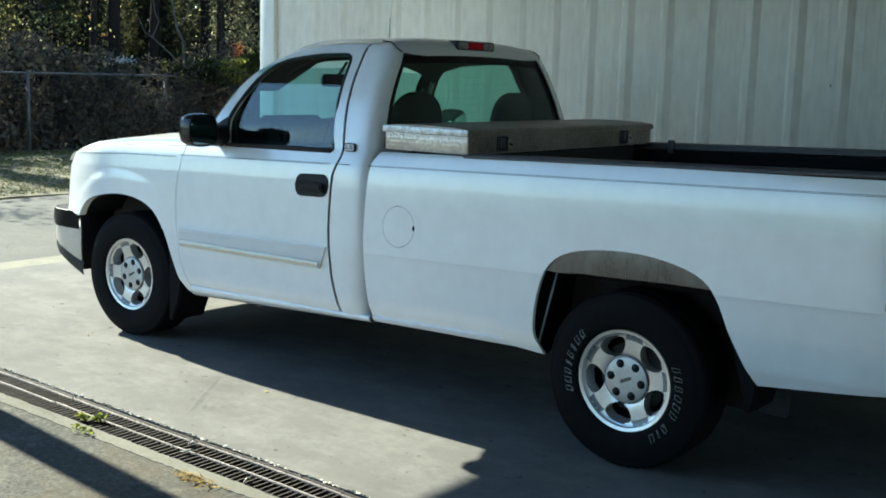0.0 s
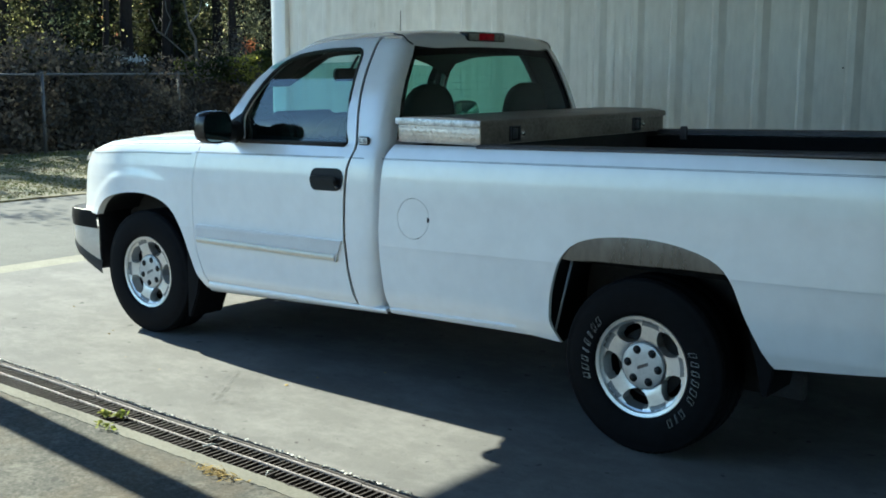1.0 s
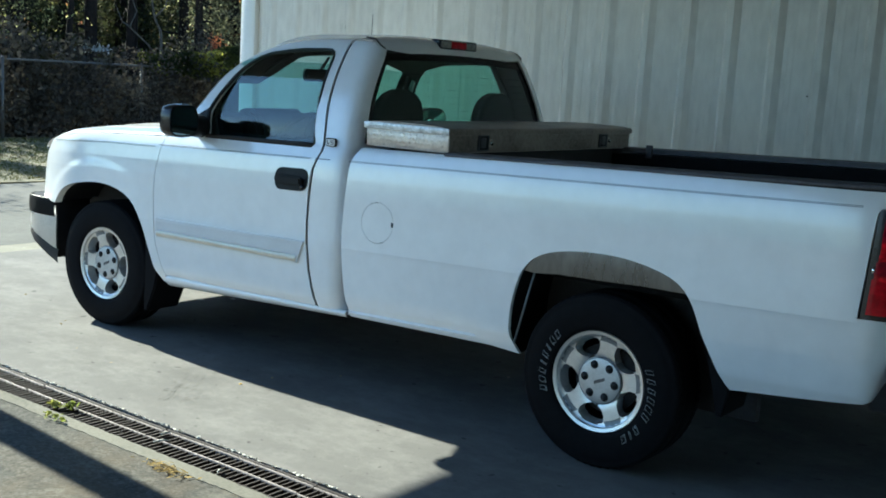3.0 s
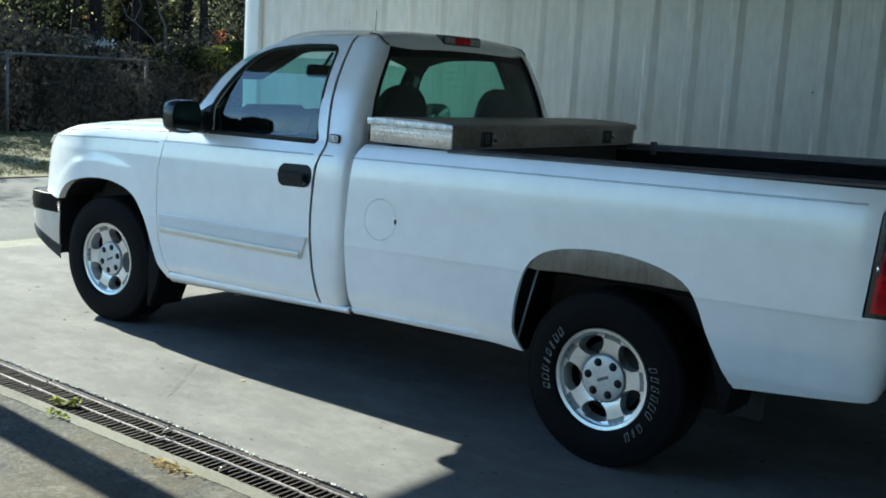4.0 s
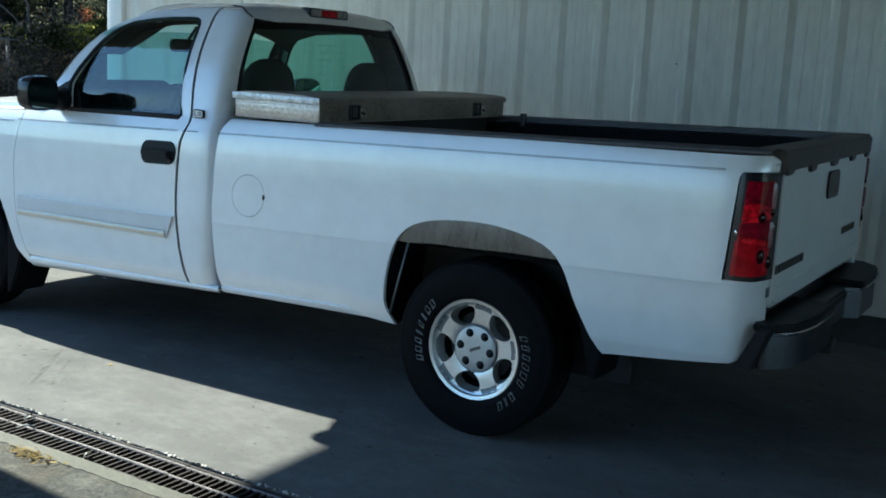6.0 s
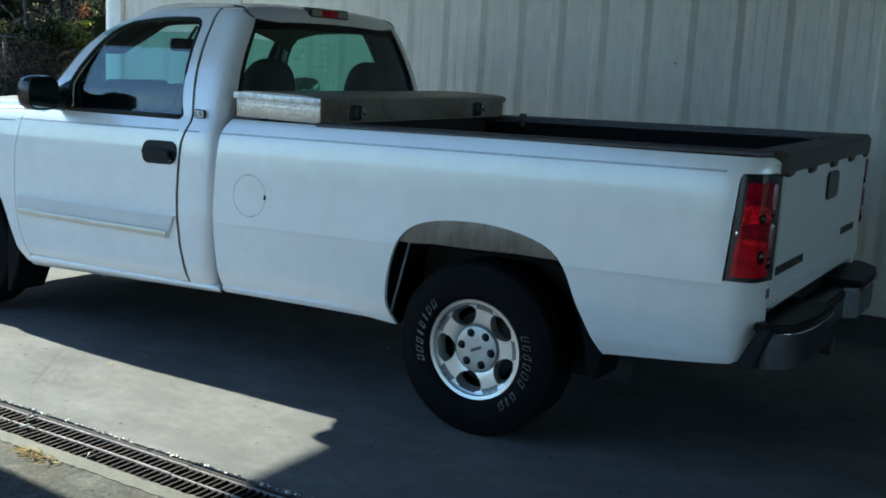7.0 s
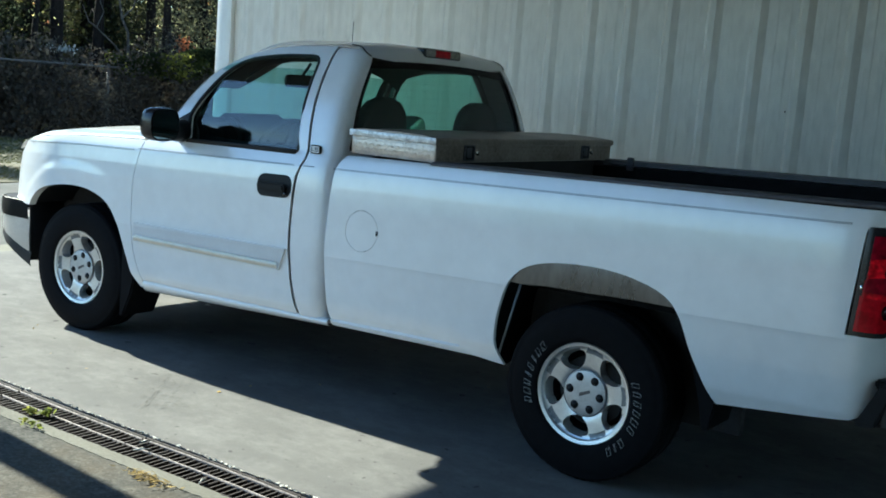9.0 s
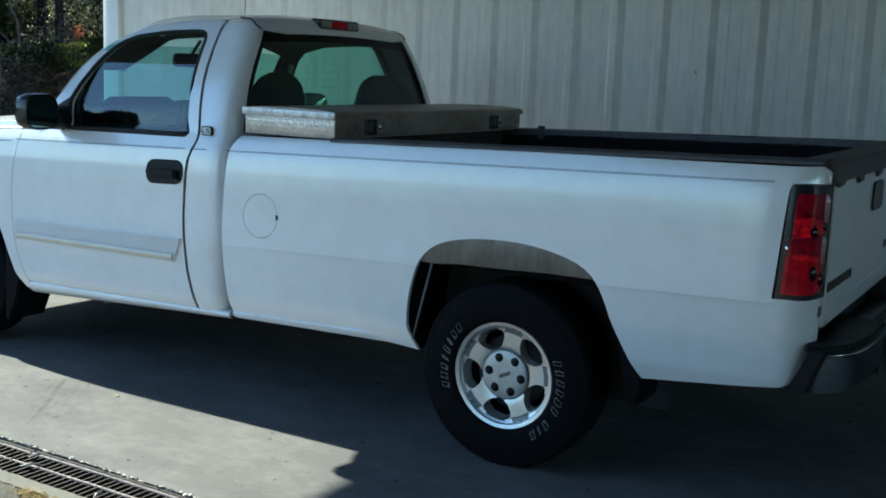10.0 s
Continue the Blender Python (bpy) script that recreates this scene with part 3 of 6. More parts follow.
def smooth_line(pts, n):
    """n points on a curve through pts."""
    pts = [Vector(p) for p in pts]
    out = []
    for k in range(n):
        t = k / (n - 1) * (len(pts) - 1)
        i = min(int(t), len(pts) - 2)
        f = t - i
        p0, p1, p2, p3 = pts[max(i - 1, 0)], pts[i], pts[i + 1], pts[min(i + 2, len(pts) - 1)]
        out.append(tuple(0.5 * (2 * p1 + (p2 - p0) * f + (2 * p0 - 5 * p1 + 4 * p2 - p3) * f * f + (3 * p1 - p0 - 3 * p2 + p3) * f ** 3)))
    return out


truck = thing("pickup_truck", "white single-cab long-bed pickup truck parked on the concrete", "pickup truck")

F_ARCH = smooth_line([(-3.80, 0.69), (-3.763, 0.742), (-3.689, 0.798), (-3.565, 0.838), (-3.373, 0.862), (-3.200, 0.849), (-3.058, 0.798),
                      (-2.960, 0.697), (-2.898, 0.574), (-2.838, 0.436), (-2.780, 0.355)], 26)
R_ARCH = smooth_line([(-0.40, 0.412), (-0.437, 0.50), (-0.437, 0.60), (-0.413, 0.721), (-0.377, 0.805), (-0.311, 0.865), (-0.202, 0.900),
                      (-0.043, 0.916), (0.113, 0.911), (0.264, 0.880), (0.353, 0.836), (0.407, 0.766), (0.453, 0.663), (0.510, 0.562), (0.57, 0.463)], 34)
DOOR_F = smooth_line([(-2.745, 0.405), (-2.811, 0.553), (-2.838, 0.742), (-2.845, 0.963), (-2.795, 1.168)], 9)
DOOR_TOP = smooth_line([(-2.70, 1.205), (-2.617, 1.31), (-2.545, 1.452), (-2.472, 1.55), (-2.371, 1.632), (-2.238, 1.690), (-2.083, 1.729), (-1.928, 1.746), (-1.695, 1.752)], 17)
DOOR_R = smooth_line([(-1.692, 1.73), (-1.682, 1.614), (-1.655, 1.433), (-1.630, 1.282), (-1.625, 1.19), (-1.663, 1.111), (-1.672, 0.95), (-1.671, 0.80), (-1.642, 0.575), (-1.60, 0.431)], 17)
GLASS_LINE = [(-2.48, 1.200), (-1.694, 1.214), (-1.684, 1.224), *smooth_line([(-1.718, 1.45), (-1.746, 1.635)], 3), (-1.752, 1.660), (-1.766, 1.680), (-1.788, 1.690), (-1.82, 1.692),
              *smooth_line([(-1.98, 1.688), (-2.212, 1.660), (-2.338, 1.604), (-2.420, 1.516), (-2.478, 1.415), (-2.504, 1.335)], 11)]

FENDER = [(-4.035, 0.70), *F_ARCH, (-2.755, 0.385), *[(x - 0.005, z) for x, z in DOOR_F], (-2.815, 1.174), *smooth_line([(-2.905, 1.170), (-3.367, 1.148), (-3.70, 1.114), (-3.90, 1.070)], 8), (-3.980, 0.990), (-4.022, 0.85)]
DOOR = [*DOOR_F, *DOOR_TOP, *DOOR_R, (-1.612, 0.424), (-2.30, 0.408)]
fenders = both("front_fender", lambda: panel(FENDER, depth=0.045, step=0.016, rise=0.011), PAINT, truck)
doors = both("door", lambda: panel(DOOR, [GLASS_LINE], depth=0.03), PAINT, truck, "white painted cab door")

BED = [(-1.372, 1.2335), *smooth_line([(-1.402, 1.19), (-1.419, 1.134), (-1.428, 0.95), (-1.430, 0.775), (-1.398, 0.50), (-1.374, 0.408)], 10), (-0.90, 0.418), (-0.55, 0.424), *R_ARCH,
       (0.60, 0.468), (1.07, 0.518), (1.114, 0.540), (1.140, 0.60), (1.154, 0.70), (1.156, 1.266), (1.13, 1.285)]
LAMP = [(1.022, 0.830), (1.17, 0.836), (1.17, 1.228), (1.056, 1.225), (1.046, 1.205)]
FUEL = [(-1.213 + 0.098 * math.cos(a), 0.892 + 0.098 * math.sin(a)) for a in (2 * math.pi * k / 40 for k in range(40))]
bed_near = part("bedside", panel(BED, [LAMP, FUEL], True), PAINT, truck)
bed_far = part("bedside", mirrored(panel(BED, [LAMP], True)), PAINT, truck)
fuel = part("fuel_door", panel([(-1.213 + 0.0955 * math.cos(a), 0.892 + 0.0955 * math.sin(a)) for a in (2 * math.pi * k / 40 for k in range(40))], (), True), PAINT, truck)
part("finger_notch", prism([(-1.128, 0.905), (-1.118, 0.905), (-1.112, 0.892), (-1.118, 0.879), (-1.128, 0.879)], -0.972, -0.96, bevel=0.002), BLACK, fuel)


def rocker():
    prof = [(0.905, 0.335), (0.925, 0.345), (0.94, 0.362), (0.948, 0.38), (0.945, 0.398), (0.93, 0.406), (0.90, 0.404)]
    return grid(lambda x, k: (x, -prof[k][0], prof[k][1] + (0.024 + 0.45 * (0.406 - prof[k][1])) * (x + 2.75) / 1.35 - 0.002), list(np.linspace(-2.76, -1.405, 12)), range(len(prof)))


both("rocker_panel", rocker, PAINT, truck)


def pinstripe(x0, x1, z_at, w=0.0010, bed=False):
    """Two fine lines side by side."""
    xs = list(np.linspace(x0, x1, max(4, int((x1 - x0) / 0.05))))
    bm = bmesh.new()
    for up in (-0.0023, 0.0023):
        grid(lambda x, v: (x, -side(x, z_at(x) + v, bed) - (0.0015 if bed else 0.003), z_at(x) + v), xs, [up - w, up + w], bm)
    return bm


def stripe_z(x):
    return 1.202 + 0.0272 * x


both("pinstripe", lambda: pinstripe(-3.86, -2.86, lambda x: stripe_z(x) - 0.01 - 0.03 * max(0, -3.3 - x)), STRIPE, fenders[0])
both("pinstripe", lambda: pinstripe(-2.83, -1.675, stripe_z), STRIPE, doors[0])
both("pinstripe", lambda: grid(lambda x, v: (x, -side(-1.55, stripe_z(x) + v) - 0.0015, stripe_z(x) + v), [-1.645, -1.61, -1.575, -1.545], [-0.002, 0, 0.002]), STRIPE, truck)
both("pinstripe", lambda: pinstripe(-1.425, 0.995, stripe_z, 0.0010, True), STRIPE, bed_near)


# cab corner: from the door's rear edge round to the rear window
def rear_x(z):
    return float(np.interp(z, [0.3, 1.2, 1.36, 1.68, 1.74, 1.80], [-1.435, -1.44, -1.45, -1.50, -1.53, -1.60]))


def seam_x(z):
    ps = sorted(DOOR_R, key=lambda p: p[1])
    return float(np.interp(z, [p[1] for p in ps], [p[0] for p in ps])) + 0.016


def corner_point(u, z):
    w, xr, r = side(-1.6, z), rear_x(z), 0.10
    if z < 1.2:
        w = side(-1.55, z)
    x0 = seam_x(z)
    if u <= 0.4:
        return (x0 + (xr - r - x0) * u / 0.4, -w, z)
    a = (u - 0.4) / 0.6 * math.pi / 2
    k = (math.sin(a) ** 2.7 + math.cos(a) ** 2.7) ** (-1 / 2.7)
    return (xr - r + r * k * math.sin(a), -(w - r + r * k * math.cos(a)), z)


CORNER_Z = [0.395, 0.405, 0.42, 0.46, 0.52, 0.6, 0.68, 0.71, 0.73, 0.745, 0.76, 0.78, 0.85, 0.95, 1.05, 1.11, 1.15, 1.18, 1.2, 1.215, 1.225, 1.28, 1.36, 1.45, 1.54, 1.62, 1.66, 1.70, 1.725, 1.745]
corners = both("cab_corner", lambda: grid(corner_point, [0, 0.1, 0.2, 0.3, 0.4, 0.46, 0.52, 0.6, 0.68, 0.76, 0.84, 0.92, 1.0], CORNER_Z), PAINT, truck)

both("door_seal", lambda: grid(lambda p, k: (DOOR_R[p][0] + (-0.006, 0.023)[k], -side(-1.6 if DOOR_R[p][1] > 1.2 else DOOR_R[p][0], DOOR_R[p][1]) + 0.009, DOOR_R[p][1]), range(len(DOOR_R)), [0, 1]), SEAM, truck)

# roof
ROOF_X = [-2.44, -2.40, -2.32, -2.24, -2.15, -2.05, -1.95, -1.85, -1.75, -1.66, -1.60, -1.56, -1.535, -1.52, -1.505]


def roof_point(x, v):
    zc = float(np.interp(x, [-2.44, -2.3, -2.15, -2.0, -1.8, -1.66, -1.58, -1.54, -1.52, -1.505], [1.734, 1.783, 1.792, 1.793, 1.796, 1.797, 1.787, 1.772, 1.745, 1.695]))
    ze = float(np.interp(x, [-2.44, -2.351, -2.22, -2.07, -1.92, -1.66, -1.56, -1.505], [1.590, 1.650, 1.707, 1.739, 1.752, 1.756, 1.752, 1.712]))
    ye = float(np.interp(ze, CAB_Z, CAB_Y)) - taper(x, ze)
    if x > -1.56:
        ye -= 0.06 * ((x + 1.56) / 0.055) ** 2
    xx = x + 0.12 * max(0.0, (-2.2 - x) / 0.24) * v * v
    return (xx, v * ye, zc - (zc - ze) * abs(v) ** 3.8)


VS = [-1, -0.985, -0.96, -0.92, -0.85, -0.75, -0.6, -0.4, -0.2, 0, 0.2, 0.4, 0.6, 0.75, 0.85, 0.92, 0.96, 0.985, 1]
roof = part("roof", grid(roof_point, ROOF_X, VS), PAINT, truck, angle=50)
both("roof_seam", lambda: tube([tuple(Vector(roof_point(x, -v)) + Vector((0, -0.001, 0.0015))) for x, v in ((-1.655, 0.925), (-1.62, 0.937), (-1.575, 0.953), (-1.545, 0.962), (-1.525, 0.968), (-1.506, 0.972))], 0.0045, 6), SEAM, roof)

# rear window in its black border
WINDOW_Z = [1.24, 1.30, 1.36, 1.44, 1.52, 1.60, 1.66, 1.685]


def rear_sheet(z0, z1, inset, push):
    def f(v, z):
        half = side(-1.6, z) - 0.09 - inset
        return (rear_x(z) + push - 0.02 * (v * v), v * half, z)
    zs = [z0] + [z for z in WINDOW_Z if z0 + 0.01 < z < z1 - 0.01] + [z1]
    return grid(f, list(np.linspace(-1, 1, 13)), zs)


window_back = part("rear_window", rear_sheet(1.255, 1.675, 0.035, 0.004), GLASS_REAR, truck, "green tinted rear window")
window_back.visible_shadow = False


def border():
    """The black ceramic band round the rear glass."""
    bm = bmesh.new()
    zs = [1.24, 1.27, 1.36, 1.44, 1.52, 1.60, 1.64, 1.685]

    def pt(z, inset, s):
        return (rear_x(z) + 0.007 - 0.02 * s * s, s * (side(-1.6, z) - 0.10 - inset), z)
    for s in (-1, 1):
        grid(lambda z, k: pt(z, (0.0, 0.045)[k], s), zs, [0, 1], bm)
    for za, zb, up in ((1.24, 1.275, 0.0), (1.655, 1.69, 0.018)):
        grid(lambda v, z: (rear_x(z) + 0.008 - 0.02 * v * v, v * (side(-1.6, z) - 0.10), z + up * (1 - v * v)), list(np.linspace(-1, 1, 13)), [za, zb], bm)
    bmesh.ops.solidify(bm, geom=bm.faces[:], thickness=0.006)
    bmesh.ops.recalc_face_normals(bm, faces=bm.faces)
    return bm


part("border", border(), BLACK_GLOSS, window_back, "black band round the glass")


def heater_line(z):
    return grid(lambda v, w: (rear_x(z + w) + 0.0055 - 0.02 * v * v, v * (side(-1.6, z) - 0.16), z + w), list(np.linspace(-1, 1, 9)), [-0.0005, 0.0005])


for k in range(9):
    part("heater_line", heater_line(1.30 + 0.037 * k), STRIPE, window_back)
part("cab_back", grid(lambda v, z: (rear_x(z), v * (side(-1.6, z) - 0.09), z), list(np.linspace(-1, 1, 9)), [0.45, 0.9, 1.1, 1.245]), PAINT, truck)

# high brake lamp
lamp3 = part("brake_lamp", prism(rounded(-0.162, 0.185, 1.735, 1.789, 0.014), -1.575, -1.518, "x", 0.004), BLACK_GLOSS, truck, "black high brake lamp with red and clear lenses")
for a, b, mt in ((-0.145, -0.058, SMOKY), (-0.055, 0.082, RED), (0.085, 0.172, SMOKY)):
    part("lens", prism(rounded(a, b, 1.746, 1.780, 0.006), -1.53, -1.513, "x", 0.003), mt, lamp3)

# windscreen and its pillars
def pillar_edge(z):
    ps = sorted(DOOR_TOP, key=lambda p: p[1])
    x = float(np.interp(z, [p[1] for p in ps], [p[0] for p in ps]))
    return x, side(-2.4, z)


PZ = [1.19, 1.25, 1.31, 1.38, 1.452, 1.5, 1.55, 1.60]


def pillar():
    def f(z, k):
        x, y = pillar_edge(z)
        dx, dy, dz = ((0.0, 0.003, 0), (-0.004, -0.006, 0.001), (-0.007, -0.026, 0.001), (-0.009, -0.062, -0.002))[k]
        return (x + dx - 0.002, -(y + dy), z + dz)
    return grid(f, PZ, range(4))


both("windscreen_pillar", pillar, PAINT, truck)


def screen_point(v, z):
    x, y = pillar_edge(z)
    return (x - 0.006 - 0.035 * (1 - v * v), v * (y - 0.06), z + 0.003 + 0.025 * (1 - v * v) * (z - 1.19) / 0.41)


def pillar_trim():
    """The dark moulding on the inner side of the windscreen pillar."""
    def f(z, k):
        x, y = pillar_edge(z)
        dx, dy = ((0.020, -0.050), (0.004, -0.055), (-0.005, -0.072), (-0.008, -0.085))[k]
        return (x + dx, -(y + dy), z - 0.004)
    return grid(f, PZ, range(4))


both("pillar_trim", pillar_trim, DASH, truck, "dark inner pillar moulding")
windscreen = part("windscreen", grid(screen_point, list(np.linspace(-1, 1, 17)), PZ), GLASS, truck)

# side glass, seals and sail
def pane(poly, off):
    xs, zs = [p[0] for p in poly], [p[1] for p in poly]
    def at(x, z):
        lean = 0.5 * (taper(x, z) - taper(x, 1.45)) + 0.12 * (z - 1.45) + 0.28 * (z - 1.45) ** 2
        return (x, -side(x, z) - off - lean, z)
    bm = grid(at, list(np.arange(min(xs) - 0.06, max(xs) + 0.06, 0.06)), list(np.arange(min(zs) - 0.03, max(zs) + 0.03, 0.029)))
    return clip(bm, poly)


BIG_GLASS = [(x - (0.05 if x < -2.3 else 0.0), z - (0.06 if z < 1.24 else 0.0)) for x, z in shrink(GLASS_LINE, -0.008)]
for d, sgn in ((doors[0], 1), (doors[1], -1)):
    bm = pane(BIG_GLASS, -0.022)
    w = part("side_window", bm if sgn > 0 else mirrored(bm), GLASS, d)
    bm.free() if sgn < 0 else None
    w.visible_shadow = False
both("window_seal", lambda: tube([(x, -side(x, z) + 0.004, z) for x, z in GLASS_LINE + GLASS_LINE[:1]], 0.0105, 6, ends=False), SEAM, doors[0])
both("window_seal", lambda: tube([(x, -side(x, 1.215) - 0.002, 1.207 + 0.018 * (x + 2.46)) for x in np.linspace(-2.47, -1.69, 8)], 0.010, 6), SEAM, doors[0])
both("frame_trim", lambda: tube([(x, -side(x, z) + 0.060, z) for x, z in shrink(GLASS_LINE, -0.020) + shrink(GLASS_LINE, -0.020)[:1]], 0.018, 6, ends=False), DASH, doors[0], "dark inner door-frame moulding")
both("sail_panel", lambda: panel([(-2.64, 1.208), (-2.492, 1.208), (-2.500, 1.335), (-2.508, 1.35), (-2.575, 1.31)], off=0.006, depth=0.02), BLACK, doors[0])


# door mirror: housing, glass, arm
def mirror_housing():
    def f(a, k):
        xs, sc = (((-2.532, 0.6), (-2.526, 0.82), (-2.512, 0.95), (-2.49, 1.0), (-2.445, 1.0), (-2.43, 0.97))[k])
        c, s = math.cos(a), math.sin(a)
        n = 3.0
        r = (abs(c) ** n + abs(s) ** n) ** (-1 / n)
        return (xs + 0.002 * c * r, -1.118 + 0.096 * sc * c * r, 1.285 + 0.087 * sc * s * r)
    bm = grid(f, [2 * math.pi * i / 36 for i in range(36)], range(6), None, True)
    for k in (0, 5):
        bm.faces.new([bm.verts.new(f(2 * math.pi * i / 36, k)) for i in range(36)])
    bmesh.ops.remove_doubles(bm, verts=bm.verts, dist=1e-5)
    bmesh.ops.recalc_face_normals(bm, faces=bm.faces)
    return bm


def mirror_glass():
    out = rounded(-1.203, -1.033, 1.212, 1.358, 0.045, 6)
    bm = bmesh.new()
    bm.faces.new([bm.verts.new((-2.4265 + 0.021 * (p[0] + 1.118), p[0], p[1])) for p in out])
    bmesh.ops.recalc_face_normals(bm, faces=bm.faces)
    for f in bm.faces:
        if f.normal.x < 0:
            f.normal_flip()
    return bm


mirrors = both("door_mirror", mirror_housing, BLACK_GLOSS, truck, "black door mirror")
part("mirror_glass", mirror_glass(), MIRROR, mirrors[0])
part("mirror_glass", mirrored(mirror_glass()), MIRROR, mirrors[1])
# the far mirror is turned in towards the driver
mirrors[1].matrix_basis = Matrix.Translation((-2.505, 1.088, 0.008)) @ Matrix.Rotation(radians(-30), 4, "Z") @ Matrix.Translation((2.48, -1.118, 0))
for m, s in zip(mirrors, (1, -1)):
    part("arm", tube([(-2.52, -0.92 * s, 1.25), (-2.51, -0.98 * s, 1.25), (-2.49, -1.05 * s, 1.26)], [0.062, 0.056, 0.055], 12), BLACK, m)


# door handle and moulding
def handle():
    pl = rounded(-1.905, -1.678, 0.985, 1.098, 0.045, 6)
    bm = panel([(x, z + 0.035 * (x + 1.79)) for x, z in pl], off=0.004, depth=0.012, step=0.02)
    return bm


handles = both("door_handle", handle, BLACK, doors[0], "black door handle in its cup")
both("grip", lambda: prism([(x, z) for x, z in rounded(-1.885, -1.70, 1.018, 1.058, 0.018)], -0.998, -0.972, bevel=0.008), BLACK, handles[0])
part("key_lock", lathe([(0.0, -0.983), (0.011, -0.983), (0.013, -0.975), (0.013, -0.96)], 16, (-1.705, 0, 1.008)), BLACK_GLOSS, handles[0])
MOULD = [(-2.80, 0.618), (-2.80, 0.722), (-1.672, 0.742), (-1.69, 0.69), (-1.714, 0.628)]
moulds = both("door_moulding", lambda: panel(MOULD, off=0.014, depth=0.016, step=0.05), PAINT_TRIM, doors[0], "pale body-side moulding")
both("moulding_strip", lambda: grid(lambda x, k: (x, -side(x, 0.640 + 0.011 * (x + 2.78)) - (0.014, 0.021, 0.021, 0.014)[k], 0.640 + 0.011 * (x + 2.78) + (-0.017, -0.013, 0.012, 0.016)[k]),
     list(np.linspace(-2.79, -1.715, 10)), range(4)), GOLD_TRIM, moulds[0], "cream insert of the moulding")
badge = part("badge", prism(rounded(-1.598, -1.530, 1.222, 1.264, 0.012), -0.934, -0.918, bevel=0.003), BLACK_GLOSS, corners[0], "small dark-edged trim badge with pale bars")
part("plate", prism(rounded(-1.592, -1.536, 1.227, 1.259, 0.008), -0.9365, -0.930, bevel=0.001), PAINT_TRIM, badge)
for a, b, c, d in ((-1.585, -1.580, 1.233, 1.253), (-1.580, -1.569, 1.233, 1.238), (-1.561, -1.543, 1.249, 1.253), (-1.561, -1.543, 1.233, 1.237), (-1.561, -1.543, 1.241, 1.245), (-1.561, -1.557, 1.245, 1.249), (-1.547, -1.543, 1.237, 1.241)):
    part("bar", box(a, b, -0.9378, -0.933, c, d), STRIPE, badge)


# wheel-arch trim, dark wells and mud flaps
def arch_trim():
    """The bright plate that fills the top of the rear arch."""
    arch = [p for p in R_ARCH if p[1] > 0.772]
    low = [(0.418, 0.772), (0.385, 0.812), (0.18, 0.812), (-0.05, 0.803), (-0.21, 0.800), (-0.33, 0.788)]
    bm = side_sheet(-0.5, 0.5, 0.7, 0.95, 0.03, True, -0.006)
    clip(bm, arch + low)
    for v in bm.verts:
        v.co.y += 0.10 * max(0.0, 0.90 - v.co.z) ** 1.2
    return flange(bm, 0.012)


both("wheel_arch_trim", arch_trim, STEEL_ARCH, bed_near, "dark grey metal trim over the rear wheel arch")


def well(arch, depth=0.32):
    def f(i, k):
        x, z = arch[i]
        return (x, -(side(x, z, True) - (0.016, 0.06, depth)[k]), z + (0, 0.01, 0.02)[k])
    return grid(f, range(len(arch)), range(3))


both("wheel_well", lambda: well(F_ARCH), BLACK, truck)
both("wheel_well", lambda: well(R_ARCH), BLACK, truck)
for cx in (FRONT_AXLE, 0.0):
    both("well_back", lambda: box(cx - (0.80 if cx < -1 else 0.47), cx + 0.58, -0.64, -0.60, 0.27, 0.98), UNDER, truck)
both("mud_flap", lambda: prism([(-2.960, 0.62), (-2.915, 0.61), (-2.84, 0.42), (-2.87, 0.30), (-2.935, 0.16), (-2.965, 0.16), (-2.96, 0.35)], -0.935, -0.70, bevel=0.008), RUBBER, truck, "black rubber mud flap")
both("mud_flap", lambda: prism([(0.440, 0.675), (0.468, 0.668), (0.576, 0.466), (0.556, 0.35), (0.528, 0.35), (0.505, 0.45)], -0.945, -0.72, bevel=0.006), RUBBER, truck, "black rubber mud flap")
both("splash_shield", lambda: box(-3.72, -3.08, -0.70, -0.60, 0.13, 0.50, 0.02), UNDER, truck)
both("well_brace", lambda: tube([(-0.345, -0.93, 0.80), (-0.425, -0.935, 0.46)], 0.006, 6), POCKET, truck)


